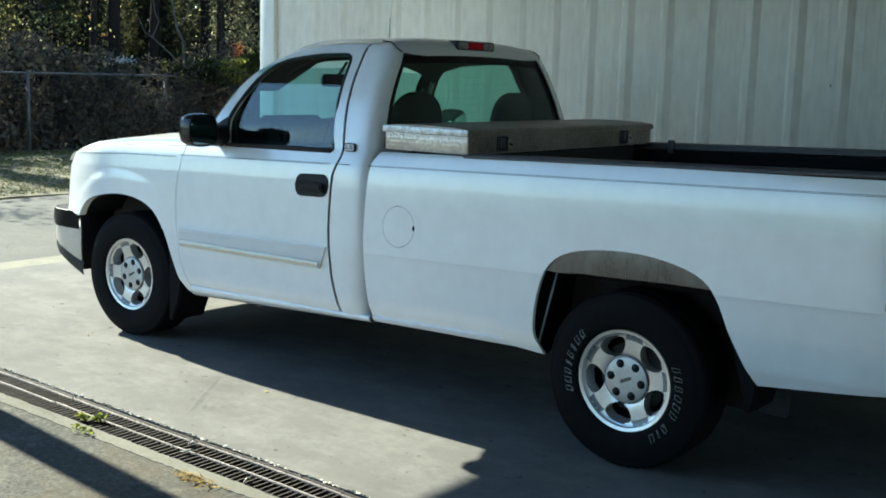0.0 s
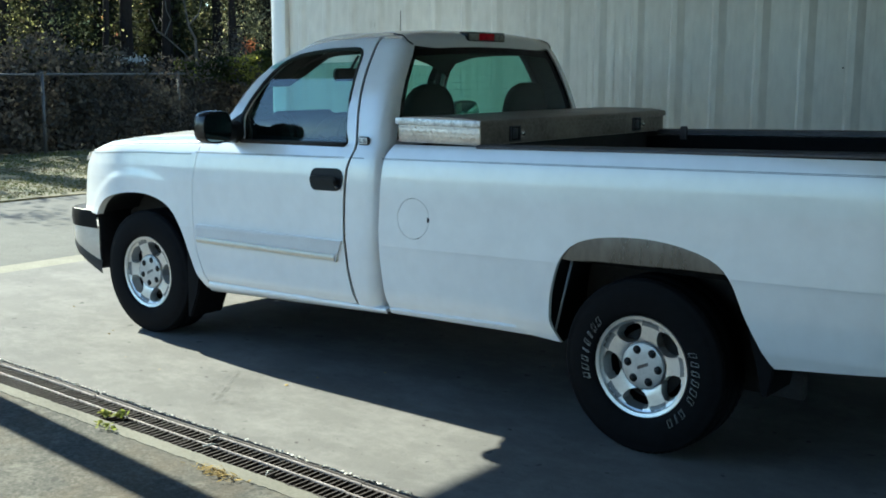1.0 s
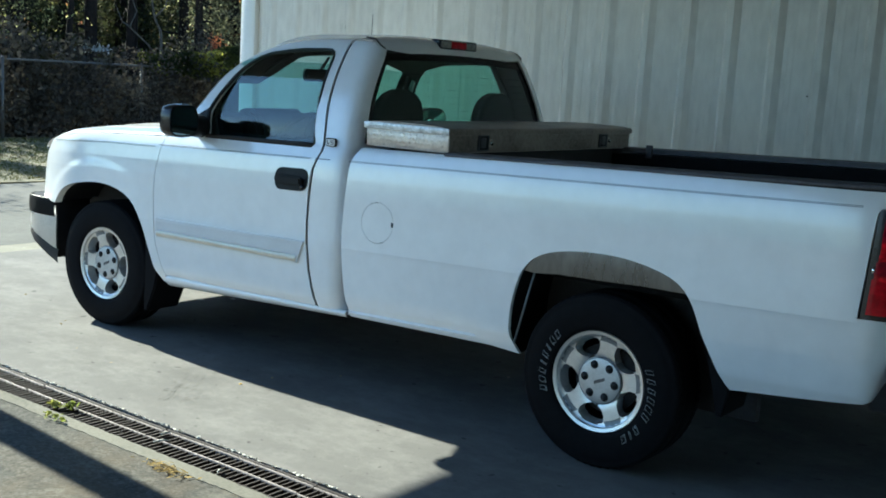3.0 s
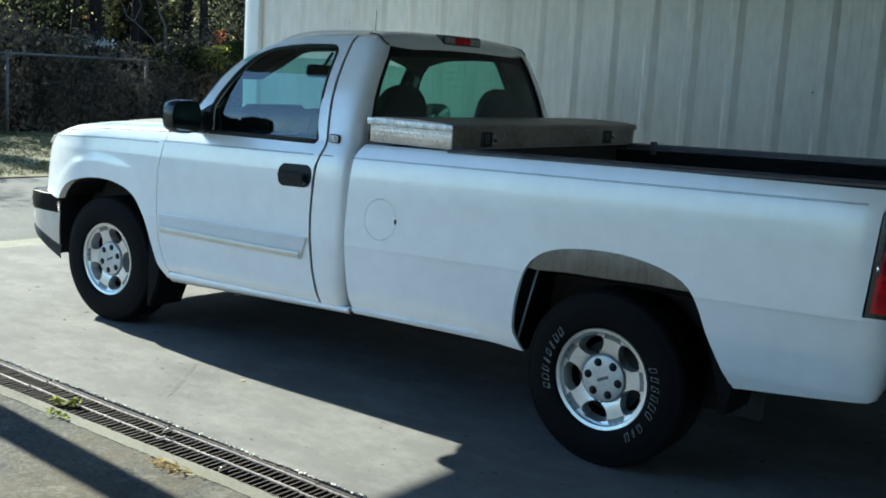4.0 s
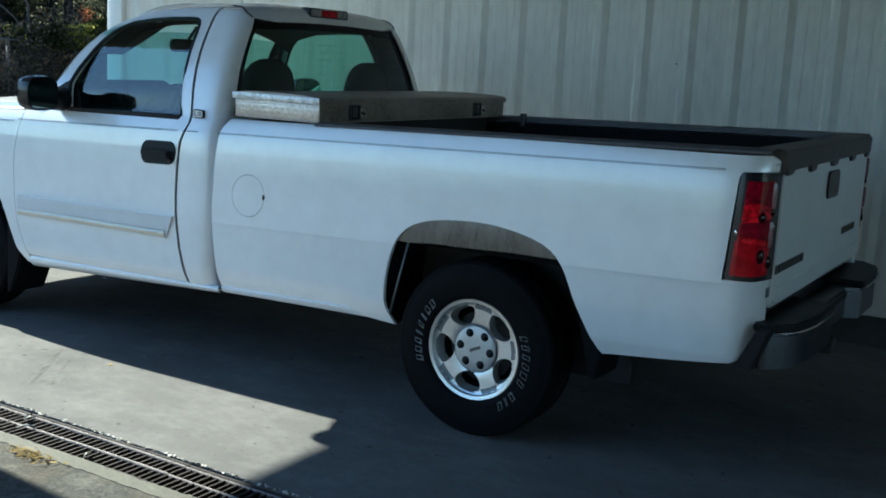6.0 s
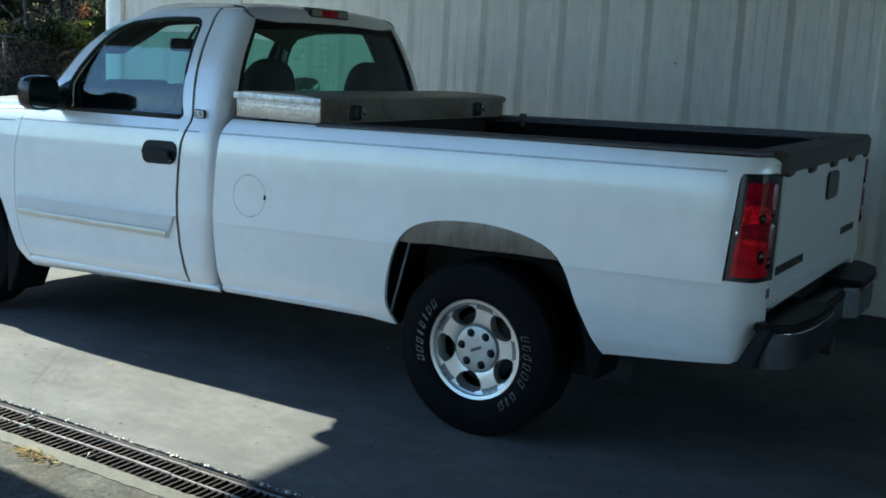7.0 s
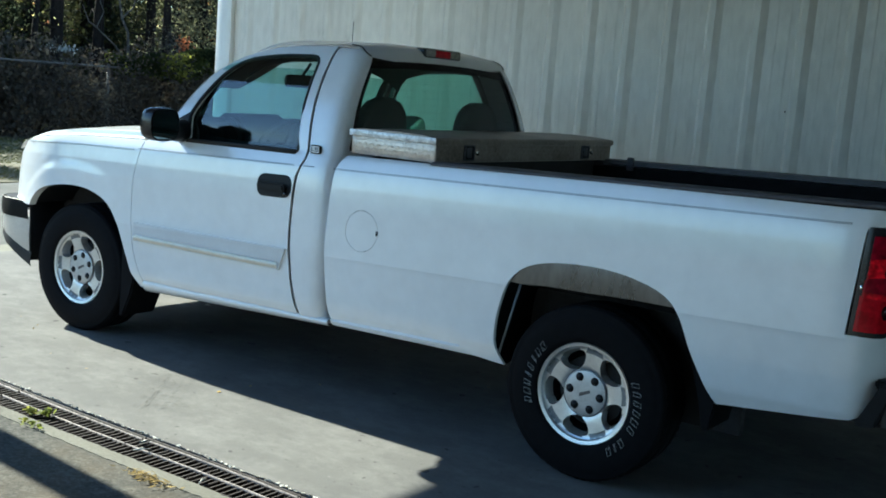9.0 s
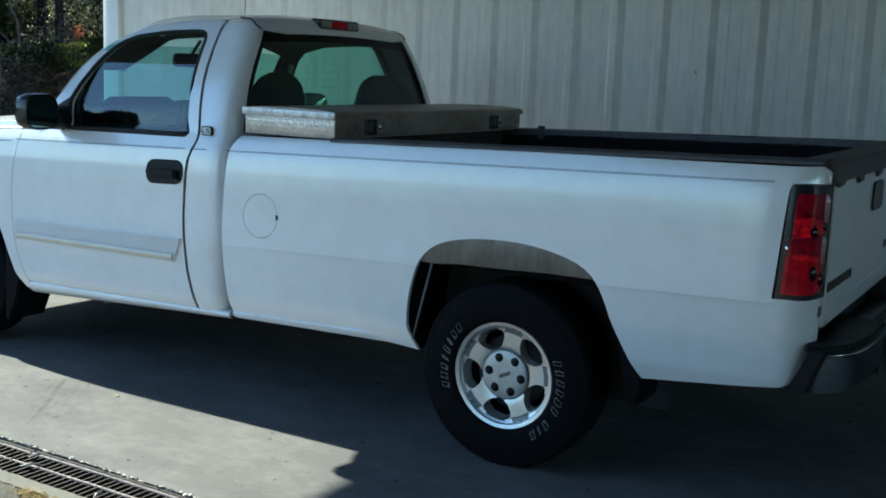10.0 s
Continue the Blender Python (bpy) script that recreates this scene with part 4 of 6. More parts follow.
# wheels
def wheel(x, windows_at, lugs_at, s, lettered):
    """A tyre on a five-window alloy rim, built at the near side (s = 1) or the far side (s = -1)."""
    w = thing("wheel", "", "")
    w.parent = truck
    w.location = (x, -(0.805 if x < -1 else 0.83) * s, TYRE_R)
    w.rotation_euler = (0, 0, radians(2.7) if x < -1 else 0)
    w["label"] = "cast alloy wheel with black all-terrain tyre"
    mk = (lambda b: b) if s > 0 else mirrored

    def put(name, bm, mat, label="", parent=None, angle=32):
        b = mk(bm)
        return part(name, b, mat, parent or w, label, angle)
    prof = [(0.215, -0.105), (0.222, -0.118), (0.24, -0.121), (0.275, -0.124), (0.31, -0.123), (0.335, -0.118), (0.35, -0.110), (0.357, -0.112), (0.366, -0.104), (0.371, -0.09),
            (0.374, -0.055), (0.374, -0.051), (0.366, -0.050), (0.366, -0.042), (0.374, -0.041), (0.3745, 0.0), (0.374, 0.041), (0.366, 0.042), (0.366, 0.05), (0.374, 0.051), (0.371, 0.09), (0.357, 0.112), (0.30, 0.122), (0.22, 0.115), (0.205, 0.09)]
    tyre = put("tyre", lathe(prof, 96), RUBBER, "black tyre")
    blocks = bmesh.new()
    for k in range(64):
        a = 2 * math.pi * k / 64
        for yy in (-0.078, 0.078):
            m = Matrix.Rotation(-a, 4, "Y") @ Matrix.Translation((0.3655, yy, 0)) @ Matrix.Diagonal((0.014, 0.032, 0.021, 1))
            bmesh.ops.create_cube(blocks, size=1, matrix=m)
    tagged(put("tread", blocks, RUBBER, "", tyre), kind="stuff")
    if lettered:
        shapes = random.Random(17)
        for start, step, count in ((197, -8.2, 8), (21, -8.6, 6), (-38, -8.0, 3)):
            for k in range(count):
                a = radians(start + step * k)
                lb = bmesh.new()
                hh, ww = 0.0155, 0.0098 * shapes.uniform(0.8, 1.1)
                if count == 3 and k == 1 or count == 8 and k in (3, 5):
                    ww = 0.0032
                lean = 0.005
                line = [(-ww - lean, -hh), (ww - lean, -hh), (ww + lean, hh), (-ww + lean, hh)]
                if ww > 0.006:
                    nick = shapes.choice((0, 1, 2, 3))
                    if nick % 2:
                        line[2:2] = [(ww, 0.003), (ww - 0.004, 0.0), (ww, -0.003)][::-1]
                    if nick > 1:
                        line[1:1] = [(-0.003 - lean, -hh), (-lean, -hh + 0.010), (0.003 - lean, -hh)]
                outline = [(x, -0.1265, z) for x, z in line]
                tube([*outline, outline[0]], 0.0011, 4, lb, False)
                rad = 0.258
                lb.transform(Matrix.Translation((rad * math.cos(a), 0, rad * math.sin(a))) @ Matrix.Rotation(-(a - math.pi / 2), 4, "Y"))
                put("raised_mark", lb, LETTER, "", tyre)
    # rim face: rings of five spokes; the columns between them fall away to form the windows
    radii = [0.0, 0.03, 0.062, 0.068, 0.090, 0.098, 0.104, 0.108, 0.115, 0.130, 0.150, 0.168, 0.180, 0.1855, 0.189, 0.196, 0.2, 0.214, 0.2185]
    depth = [-0.086, -0.086, -0.085, -0.084, -0.082, -0.080, -0.0815, -0.083, -0.085, -0.087, -0.089, -0.090, -0.091, -0.092, -0.093, -0.098, -0.108, -0.112, -0.104]
    half = {6: 36, 7: 28, 8: 22, 9: 16.5, 10: 14, 11: 14, 12: 17, 13: 24.5, 14: 36}
    cols = [-1, -0.6, 0, 0.6, 1, 1.3, 1.7, 2.0, 2.3, 2.7]
    bm = bmesh.new()
    rings = []
    for i, (r, d) in enumerate(zip(radii, depth)):
        ring = []
        hs = half.get(i, 20)
        for sct in range(5):
            for c in cols:
                if i in half:
                    ang = c * hs if c <= 1 else hs + (c - 1) / 2 * (72 - 2 * hs)
                else:
                    ang = c * 20 if c <= 1 else 20 + (c - 1) / 2 * 32
                if i in (6, 14):
                    ang = c * 20 if c <= 1 else 20 + (c - 1) / 2 * 32
                a = radians(windows_at + 36 + 72 * sct + ang)
                ring.append(bm.verts.new((r * math.cos(a), d, r * math.sin(a))))
        rings.append(ring)
    n = len(rings[0])
    for i in range(len(rings) - 1):
        for j in range(n):
            c = j % len(cols)
            if 6 <= i <= 13 and 4 <= c <= 9:
                continue
            bm.faces.new((rings[i][j], rings[i][(j + 1) % n], rings[i + 1][(j + 1) % n], rings[i + 1][j]))
    bmesh.ops.remove_doubles(bm, verts=bm.verts, dist=2e-4)
    edges = [e for e in bm.edges if e.is_boundary]
    r = bmesh.ops.extrude_edge_only(bm, edges=edges)
    for v in (g for g in r["geom"] if isinstance(g, bmesh.types.BMVert)):
        rr = math.hypot(v.co.x, v.co.z)
        v.co.y += 0.05
        if rr < 0.21:
            f = 0.94 if rr > 0.15 else 1.03
            v.co.x, v.co.z = v.co.x * f, v.co.z * f
    bmesh.ops.recalc_face_normals(bm, faces=bm.faces)
    rim = put("rim", bm, ALLOY, "bright cast alloy rim", None, 28)
    put("barrel", lathe([(0.205, -0.10), (0.198, -0.06), (0.185, 0.0), (0.18, 0.10), (0.0, 0.10)], 48), ALLOY_DARK, "", rim)
    put("brake_disc", lathe([(0.0, -0.028), (0.15, -0.028), (0.15, -0.012), (0.0, -0.012)], 48), UNDER, "", rim)
    cap = put("hub_cap", lathe([(0.0, -0.0905), (0.05, -0.0902), (0.094, -0.0896), (0.0965, -0.0885), (0.0975, -0.085)], 56), ALLOY_CAP, "", rim)
    put("groove", lathe([(0.0962, -0.0897), (0.0985, -0.0899), (0.1005, -0.0893)], 56), POCKET, "", cap)
    em = prism([(-0.030, -0.007), (0.024, -0.007), (0.030, 0.007), (-0.024, 0.007)], -0.0925, -0.089, bevel=0.001)
    em.transform(Matrix.Rotation(radians(-24), 4, "Y"))
    put("emblem", em, CHROME_DARK, "plain raised mark", cap)
    for k in range(5):
        a0 = windows_at + 36 + 72 * k
        def dish(da, r):
            """A thin darker patch that paints the shaded pocket at the spoke's outer end."""
            a = radians(a0 + da * (0.186 / r) ** 2)
            rim_y = float(np.interp(r, radii, depth))
            return (r * math.cos(a), rim_y - 0.0009 + 0.0005 * (abs(da) < 9 and 0.176 < r < 0.194), r * math.sin(a))
        put("pocket", grid(dish, [-12, -9, -4.5, 0, 4.5, 9, 12], [0.172, 0.177, 0.185, 0.192, 0.196]), POCKET, "", rim)
    for k in range(6):
        a = radians(lugs_at + 60 * k)
        put("lug_nut", lathe([(0.0, -0.0940), (0.0095, -0.0938), (0.0108, -0.0912), (0.0182, -0.0908), (0.0192, -0.084)], 18, (0.0585 * 1.22 * math.cos(a), 0, 0.0585 * 1.22 * math.sin(a))), BLACK, "", rim)
    return w


wheel(0.0, 44, -6, 1, True)
wheel(FRONT_AXLE + 0.012, 72, 20, 1, False)
wheel(0.0, 20, 10, -1, False)
wheel(FRONT_AXLE, 50, 30, -1, False)

# chassis
part("axle", tube([(0, -0.72, TYRE_R), (0, -0.1, TYRE_R), (0, 0, TYRE_R), (0, 0.1, TYRE_R), (0, 0.72, TYRE_R)], [0.04, 0.045, 0.13, 0.045, 0.04], 16), UNDER, truck)
part("axle", tube([(FRONT_AXLE, -0.72, TYRE_R - 0.02), (FRONT_AXLE, 0.72, TYRE_R - 0.02)], 0.05, 12), UNDER, truck)
both("frame_rail", lambda: box(-4.0, 1.1, -0.50, -0.42, 0.40, 0.56, 0.01), UNDER, truck)
part("floor_pan", box(-2.95, -1.45, -0.90, 0.90, 0.40, 0.44), UNDER, truck)
part("engine_bay_floor", box(-3.95, -2.95, -0.58, 0.58, 0.36, 0.80, 0.03), UNDER, truck)
part("fuel_tank", box(-1.3, -0.55, -0.42, 0.30, 0.34, 0.54, 0.04), UNDER, truck)
part("exhaust", tube([(-2.4, 0.3, 0.36), (-1.0, 0.3, 0.36), (0.3, 0.5, 0.42), (0.95, 0.72, 0.38)], 0.03, 10), UNDER, truck)
part("spare_tyre", lathe([(0.2, -0.1), (0.33, -0.09), (0.36, 0), (0.33, 0.09), (0.2, 0.1)], 32), RUBBER, truck).matrix_basis = pose(0.70, 0, 0.46, 90, 0, 0)

# cargo bed
part("bed_floor", box(-1.36, 1.09, -0.82, 0.82, 0.76, 0.80), LINER, truck)
both("bed_inner_wall", lambda: prism([(-1.36, 0.78), (1.09, 0.78), (1.09, 1.274), (-1.36, 1.206)], -0.845, -0.797), LINER, truck)
part("bed_front_wall", box(-1.395, -1.345, -0.86, 0.86, 0.78, 1.225), LINER, truck)
both("wheel_box", lambda: box(-0.48, 0.55, -0.82, -0.60, 0.78, 1.02, 0.03), LINER, truck)


def rail():
    prof = [(-0.926, 0.013), (-0.929, 0.021), (-0.918, 0.029), (-0.86, 0.033), (-0.80, 0.028), (-0.795, 0.002)]
    return grid(lambda x, k: (x, prof[k][0] + 0.012 * max(0, x - 0.85) / 0.28, 1.252 + 0.028 * x + prof[k][1] - 0.004), list(np.linspace(-0.875, 1.148, 20)), range(len(prof)))


rails = both("bed_rail_cap", rail, RAIL, truck, "worn dark plastic bed rail cap")
def front_cap(out, up):
    """The bare stretch of rail under the toolbox."""
    return grid(lambda x, k: (x, (-out, -out + 0.015, -0.80, -0.795)[k], 1.255 + 0.028 * x + up + (-0.01, 0.0, 0.0, -0.03)[k]), [-1.372, -1.1, -0.876], range(4))


part("bed_rail", front_cap(0.915, 0.0), PAINT, truck)
part("bed_rail", mirrored(front_cap(0.940, 0.014)), RAIL, truck)
part("stake_bracket", box(-0.73, -0.69, 0.785, 0.805, 1.205, 1.278, 0.006), RAIL, rails[1])

# tailgate
gate = part("tailgate", prism(rounded(-0.798, 0.798, 0.715, 1.24, 0.03), 1.09, 1.167, "x", 0.008), PAINT, truck, "white tailgate, shut")
part("lower_ledge", prism(rounded(-0.785, 0.785, 0.735, 0.80, 0.02), 1.166, 1.176, "x", 0.005), PAINT, gate)
part("handle", prism(rounded(-0.055, 0.155, 1.065, 1.185, 0.03), 1.164, 1.177, "x", 0.004), BLACK_GLOSS, gate, "black tailgate handle")
scallop = [(-0.812, 1.318), (0.797, 1.318)]
for yc, w, d in ((0.735, 0.036, 0.020), (0.40, 0.05, 0.022), (0.02, 0.055, 0.024), (-0.38, 0.055, 0.024), (-0.745, 0.050, 0.016)):
    scallop += [(yc + w + 0.02, 1.240), (yc + w, 1.236), (yc + w * 0.7, 1.240 - d), (yc - w * 0.7, 1.240 - d), (yc - w, 1.236), (yc - w - 0.02 if yc > -0.6 else -0.811, 1.240)]
part("cap", prism([(y, z - 0.012) for y, z in scallop], 1.05, 1.181, "x", 0.006), RAIL, gate, "dark scalloped tailgate cap")
for k in range(9):
    part("letter_bar", box(1.164, 1.172, -0.785 + k * 0.048, -0.753 + k * 0.048, 0.845, 0.878), BLACK_GLOSS, gate)
for k in range(6):
    part("letter_bar", box(1.164, 1.172, 0.36 + k * 0.048, 0.392 + k * 0.048, 0.872, 0.904), BLACK_GLOSS, gate)
for y0, z0, z1, bv in ((-0.842, 0.60, 0.832, 0.01), (-0.838, 1.226, 1.258, 0.008)):
    both("rear_corner", lambda: box(1.05, 1.157, y0, -0.806, z0, z1, bv, 4), PAINT, truck)
for y0 in (-0.840, -0.827, -0.816):
    part("letter_bar", box(1.155, 1.1600, y0, y0 + 0.008, 0.765, 0.80), STRIPE, bed_near)


# tail lamps wrap round the corner
def lamp_shell(z0, z1, out, y_in=0.808, top=0.0, front=0.0):
    def f(k, z):
        t = (z - 0.83) / 0.395
        xf = 1.026 + 0.022 * t + front
        s = side(1.06, z, True) + out
        pts = [(xf, s - 0.014), (xf + 0.004, s), ((xf + 1.08) / 2, s), (1.088 + out, s - 0.004), (1.122 + out, s - 0.018), (1.138 + out, s - 0.042), (1.152 + out, 0.865), (1.164 + out, y_in)]
        return (pts[k][0], -pts[k][1], z)
    zs = list(np.linspace(z0, z1, 8))
    bm = grid(f, range(8), zs)
    r = bmesh.ops.extrude_edge_only(bm, edges=[e for e in bm.edges if e.is_boundary])
    for v in (g for g in r["geom"] if isinstance(g, bmesh.types.BMVert)):
        v.co.y += 0.012
        v.co.x -= 0.004
    bmesh.ops.recalc_face_normals(bm, faces=bm.faces)
    return bm


lamps = both("tail_lamp", lambda: lamp_shell(0.832, 1.223, 0.0), BLACK_GLOSS, truck, "red tail lamp in a dark frame")


def lens_band(low, high, out, y_in, front):
    """One band of the lens; low and high are (height at the front edge, at the corner, at the rear edge)."""
    def f(k, t):
        u = k / 7
        a, b = (float(np.interp(u, (0, 0.25, 0.62, 1), (h[0], h[0] * 0.5 + h[1] * 0.5, h[1], h[2]))) for h in (low, high))
        z = a + (b - a) * t
        q = (z - 0.83) / 0.395
        xf = 1.026 + 0.022 * q + front
        s = side(1.06, z, True) + out
        pts = [(xf, s - 0.010), (xf + 0.004, s), ((xf + 1.08) / 2, s), (1.088 + out, s - 0.004), (1.122 + out, s - 0.018), (1.138 + out, s - 0.042), (1.146 + out, 0.888), (1.152 + out, y_in)]
        return (pts[k][0], -pts[k][1], z)
    bm = grid(f, range(8), list(np.linspace(0, 1, 5)))
    r = bmesh.ops.extrude_edge_only(bm, edges=[e for e in bm.edges if e.is_boundary])
    for v in (g for g in r["geom"] if isinstance(g, bmesh.types.BMVert)):
        v.co.y += 0.010
        v.co.x -= 0.004
    bmesh.ops.recalc_face_normals(bm, faces=bm.faces)
    return bm


LEVELS = ((0.850, 0.852, 0.854), (0.985, 0.968, 0.960), (1.004, 0.990, 0.974), (1.030, 1.052, 1.060), (1.100, 1.118, 1.090), (1.192, 1.196, 1.198))
for (nm, mt, fr, yi), lo, hi in zip((("red_lens", RED, 0.018, 0.862), ("reflector", RED_BRIGHT, 0.024, 0.868), ("stop_lens", RED_DARK, 0.024, 0.866), ("reflector", RED_BRIGHT, 0.030, 0.870), ("red_lens", RED_DARK, 0.028, 0.868)), LEVELS, LEVELS[1:]):
    both(nm, lambda: lens_band(lo, hi, 0.005, yi, fr), mt, lamps[0])


def bowl(x, y, z, rx, ry, rz):
    bm = bmesh.new()
    bmesh.ops.create_icosphere(bm, subdivisions=2, radius=1, matrix=Matrix.Translation((x, y, z)) @ Matrix.Rotation(radians(-38), 4, "Z") @ Matrix.Diagonal((rx, ry, rz, 1)))
    return bm


for x, y, z, rz in ((1.140, -side(1.06, 0.925, True) + 0.036, 0.925, 0.028), (1.134, -side(1.06, 1.066, True) + 0.028, 1.066, 0.020), (1.154, -0.868, 0.900, 0.024), (1.152, -0.870, 1.085, 0.018)):
    both("lamp_bowl", lambda: bowl(x, y, z, 0.010, 0.020, rz), LAMP_SHADE, lamps[0], "dark bowl inside the lens")
for zc in (1.00, 1.142):
    both("clear_facet", lambda: prism([(-0.872, zc - 0.048), (-0.858, zc - 0.02), (-0.850, zc + 0.01), (-0.856, zc + 0.038), (-0.874, zc + 0.052), (-0.882, zc)], 1.152, 1.166, "x", 0.003), FACET, lamps[0])
# The lens's bright glint is built in as a small chrome bead.
both("glint", lambda: bowl(1.056, -side(1.06, 1.008, True) - 0.002, 1.008, 0.008, 0.005, 0.012), CHROME, lamps[0], "chrome bead put in for a glint on the lens")


# rear bumper
def bumper_bar():
    out = [(1.165, -0.905), (1.195, -0.893), (1.27, -0.80), (1.30, -0.60), (1.30, -0.30), (1.24, -0.26), (1.24, 0.26), (1.30, 0.30), (1.30, 0.60), (1.27, 0.80), (1.195, 0.893), (1.165, 0.905), (1.14, 0.80), (1.15, 0.5), (1.15, -0.5), (1.14, -0.80)]
    return prism(out, 0.505, 0.644, "z", 0.012)


bumper = part("rear_bumper", bumper_bar(), CHROME_DARK, truck, "dull dark chrome step bumper with black pads")
for s in (1, -1):
    pad = [(1.150, -0.915), (1.195, -0.905), (1.275, -0.80), (1.305, -0.60), (1.305, -0.30), (1.12, -0.28), (1.12, -0.86)]
    part("step_pad", prism([(x, y * s) for x, y in pad], 0.645, 0.678, "z", 0.008), BLACK, bumper, "black plastic step pad")
    part("end_cap", prism([(1.165, 0.668), (1.085, 0.505), (1.160, 0.505), (1.215, 0.668)], -0.938 * s, -0.86 * s, "y", 0.008), BLACK, bumper, "black slanted bumper end")
both("chrome_lip", lambda: tube([(1.222, -0.878, 0.645), (1.245, -0.848, 0.645), (1.280, -0.793, 0.645), (1.300, -0.70, 0.645), (1.308, -0.58, 0.645), (1.308, -0.33, 0.645)], 0.004, 6), CHROME, bumper)
part("step_pad", prism([(1.09, -0.28), (1.245, -0.25), (1.245, 0.25), (1.09, 0.28)], 0.60, 0.635, "z", 0.006), BLACK, bumper)
part("bumper_filler", box(1.02, 1.125, -0.70, 0.70, 0.50, 0.70, 0.01), BLACK, truck)
part("tow_hitch", box(1.02, 1.26, -0.035, 0.035, 0.40, 0.47, 0.006), UNDER, truck)


# hood, cowl and front end
def hood_point(x, v):
    t = (x + 3.93) / 1.03
    edge = float(np.interp(x, [-4.12, -4.06, -3.98, -3.90, -3.70, -3.367, -2.905, -2.80], [1.000, 1.042, 1.066, 1.082, 1.124, 1.158, 1.180, 1.184]))
    crown = float(np.interp(abs(v), [0, 0.45, 0.62, 0.70, 0.745, 0.85, 0.94, 0.962, 0.968, 0.985, 1.0], [0.068, 0.066, 0.063, 0.058, 0.051, 0.047, 0.040, 0.034, 0.006, 0.003, -0.005]))
    crown *= float(np.interp(x, [-4.12, -3.98, -3.8, -3.5, -2.8], [0.15, 0.22, 0.45, 0.78, 0.9]))
    w = side(min(x, -2.9), edge - 0.02) - 0.018
    bow = 0.16 * (1 - v * v) * max(0.0, min(1.0, (-3.6 - x) / 0.5))
    rear = -0.10 * (1 - v * v) * max(0.0, min(1.0, (x + 3.1) / 0.3))
    return (x - bow + rear, v * w, edge + crown)


HV = sorted({*np.linspace(-1, 1, 25), *(s * k for s in (1, -1) for k in (0.62, 0.66, 0.70, 0.73, 0.76, 0.94, 0.962, 0.968, 0.985))})
hood = part("hood", flange(grid(hood_point, [-4.12, -4.08, -4.03, -3.98, -3.94, -3.90, -3.8, -3.7, -3.6, -3.5, -3.37, -3.2, -3.1, -3.0, -2.9, -2.83], HV), 0.0), PAINT, truck)
cowl = part("cowl", grid(lambda v, k: ((-2.83, -2.66)[k] - 0.12 * (1 - v * v), v * 0.90, (1.155, 1.20)[k]), list(np.linspace(-1, 1, 13)), [0, 1]), BLACK, truck)
part("hood_fill", box(-3.95, -2.85, -0.80, 0.80, 0.85, 0.98), UNDER, truck)


def fascia(z0, z1, push, half=0.93, n=21):
    def f(v, z):
        return (-4.06 - 0.16 * (1 - abs(v) ** 2.4) - push - 0.02 * (1 - (z - z0) / (z1 - z0)), v * half, z)
    return grid(f, list(np.linspace(-1, 1, n)), [z0, (z0 + z1) / 2, z1])


part("front_panel", fascia(0.70, 0.99, -0.05, 0.58), BLACK, truck)
grille = part("grille", fascia(0.74, 0.96, -0.03, 0.52, 11), BLACK_GLOSS, truck)
part("grille_bar", fascia(0.83, 0.865, -0.008, 0.53, 11), CHROME, grille)


def head_lamp():
    def f(k, z):
        t = (z - 0.76) / 0.235
        pts = [(-3.97 + 0.06 * t, side(-3.97, z) - 0.012), (-4.03 + 0.05 * t, side(-4.03, z) - 0.004), (-4.07 + 0.05 * t, 0.84), (-4.12 + 0.04 * t, 0.74), (-4.16 + 0.03 * t, 0.62), (-4.18 + 0.03 * t, 0.54)]
        return (pts[k][0], -pts[k][1], z)
    bm = grid(f, range(6), list(np.linspace(0.76, 0.995, 5)))
    bmesh.ops.solidify(bm, geom=bm.faces[:], thickness=0.02)
    bmesh.ops.recalc_face_normals(bm, faces=bm.faces)
    return bm


both("headlamp", head_lamp, CLEAR, truck, "clear headlamp wrapped round the fender")


def bumper_low(x):
    """The chrome's lower edge, which rises towards the front."""
    return float(np.interp(x, [-4.30, -4.17, -3.86], [0.485, 0.487, 0.378]))


def front_bumper(low, high, out, half, back=-3.86):
    """A bar that bows forward and wraps back round the corner, between two edges given along x."""
    pts = [(back, half), (-3.93, half + 0.002), (-4.0, half + 0.004), (-4.10, half - 0.002), (-4.17, half - 0.03), (-4.215, half - 0.09), (-4.25, half - 0.25), (-4.28, 0.4), (-4.295, 0.0)]
    pts = [*pts, *[(x, -y) for x, y in pts[-2::-1]]]

    def f(i, k):
        a, b = Vector(pts[max(i - 1, 0)]), Vector(pts[min(i + 1, len(pts) - 1)])
        e = (b - a).normalized()
        nx, ny = e.y, -e.x
        if nx > 0.2:
            nx, ny = -nx, -ny
        if abs(nx) < 0.2:
            nx, ny = 0.0, math.copysign(1, pts[i][1])
        z0, z1 = low(pts[i][0]), high(pts[i][0])
        zz, d = ((z0, -0.008), (z0 + 0.003, 0.0), ((z0 + z1) / 2, 0.005), (z1 - 0.004, 0.0), (z1, -0.005))[k]
        return (pts[i][0] + nx * (out + d), pts[i][1] + ny * (out + d), zz)
    bm = grid(f, range(len(pts)), range(5))
    bmesh.ops.solidify(bm, geom=bm.faces[:], thickness=0.03)
    bmesh.ops.recalc_face_normals(bm, faces=bm.faces)
    return bm


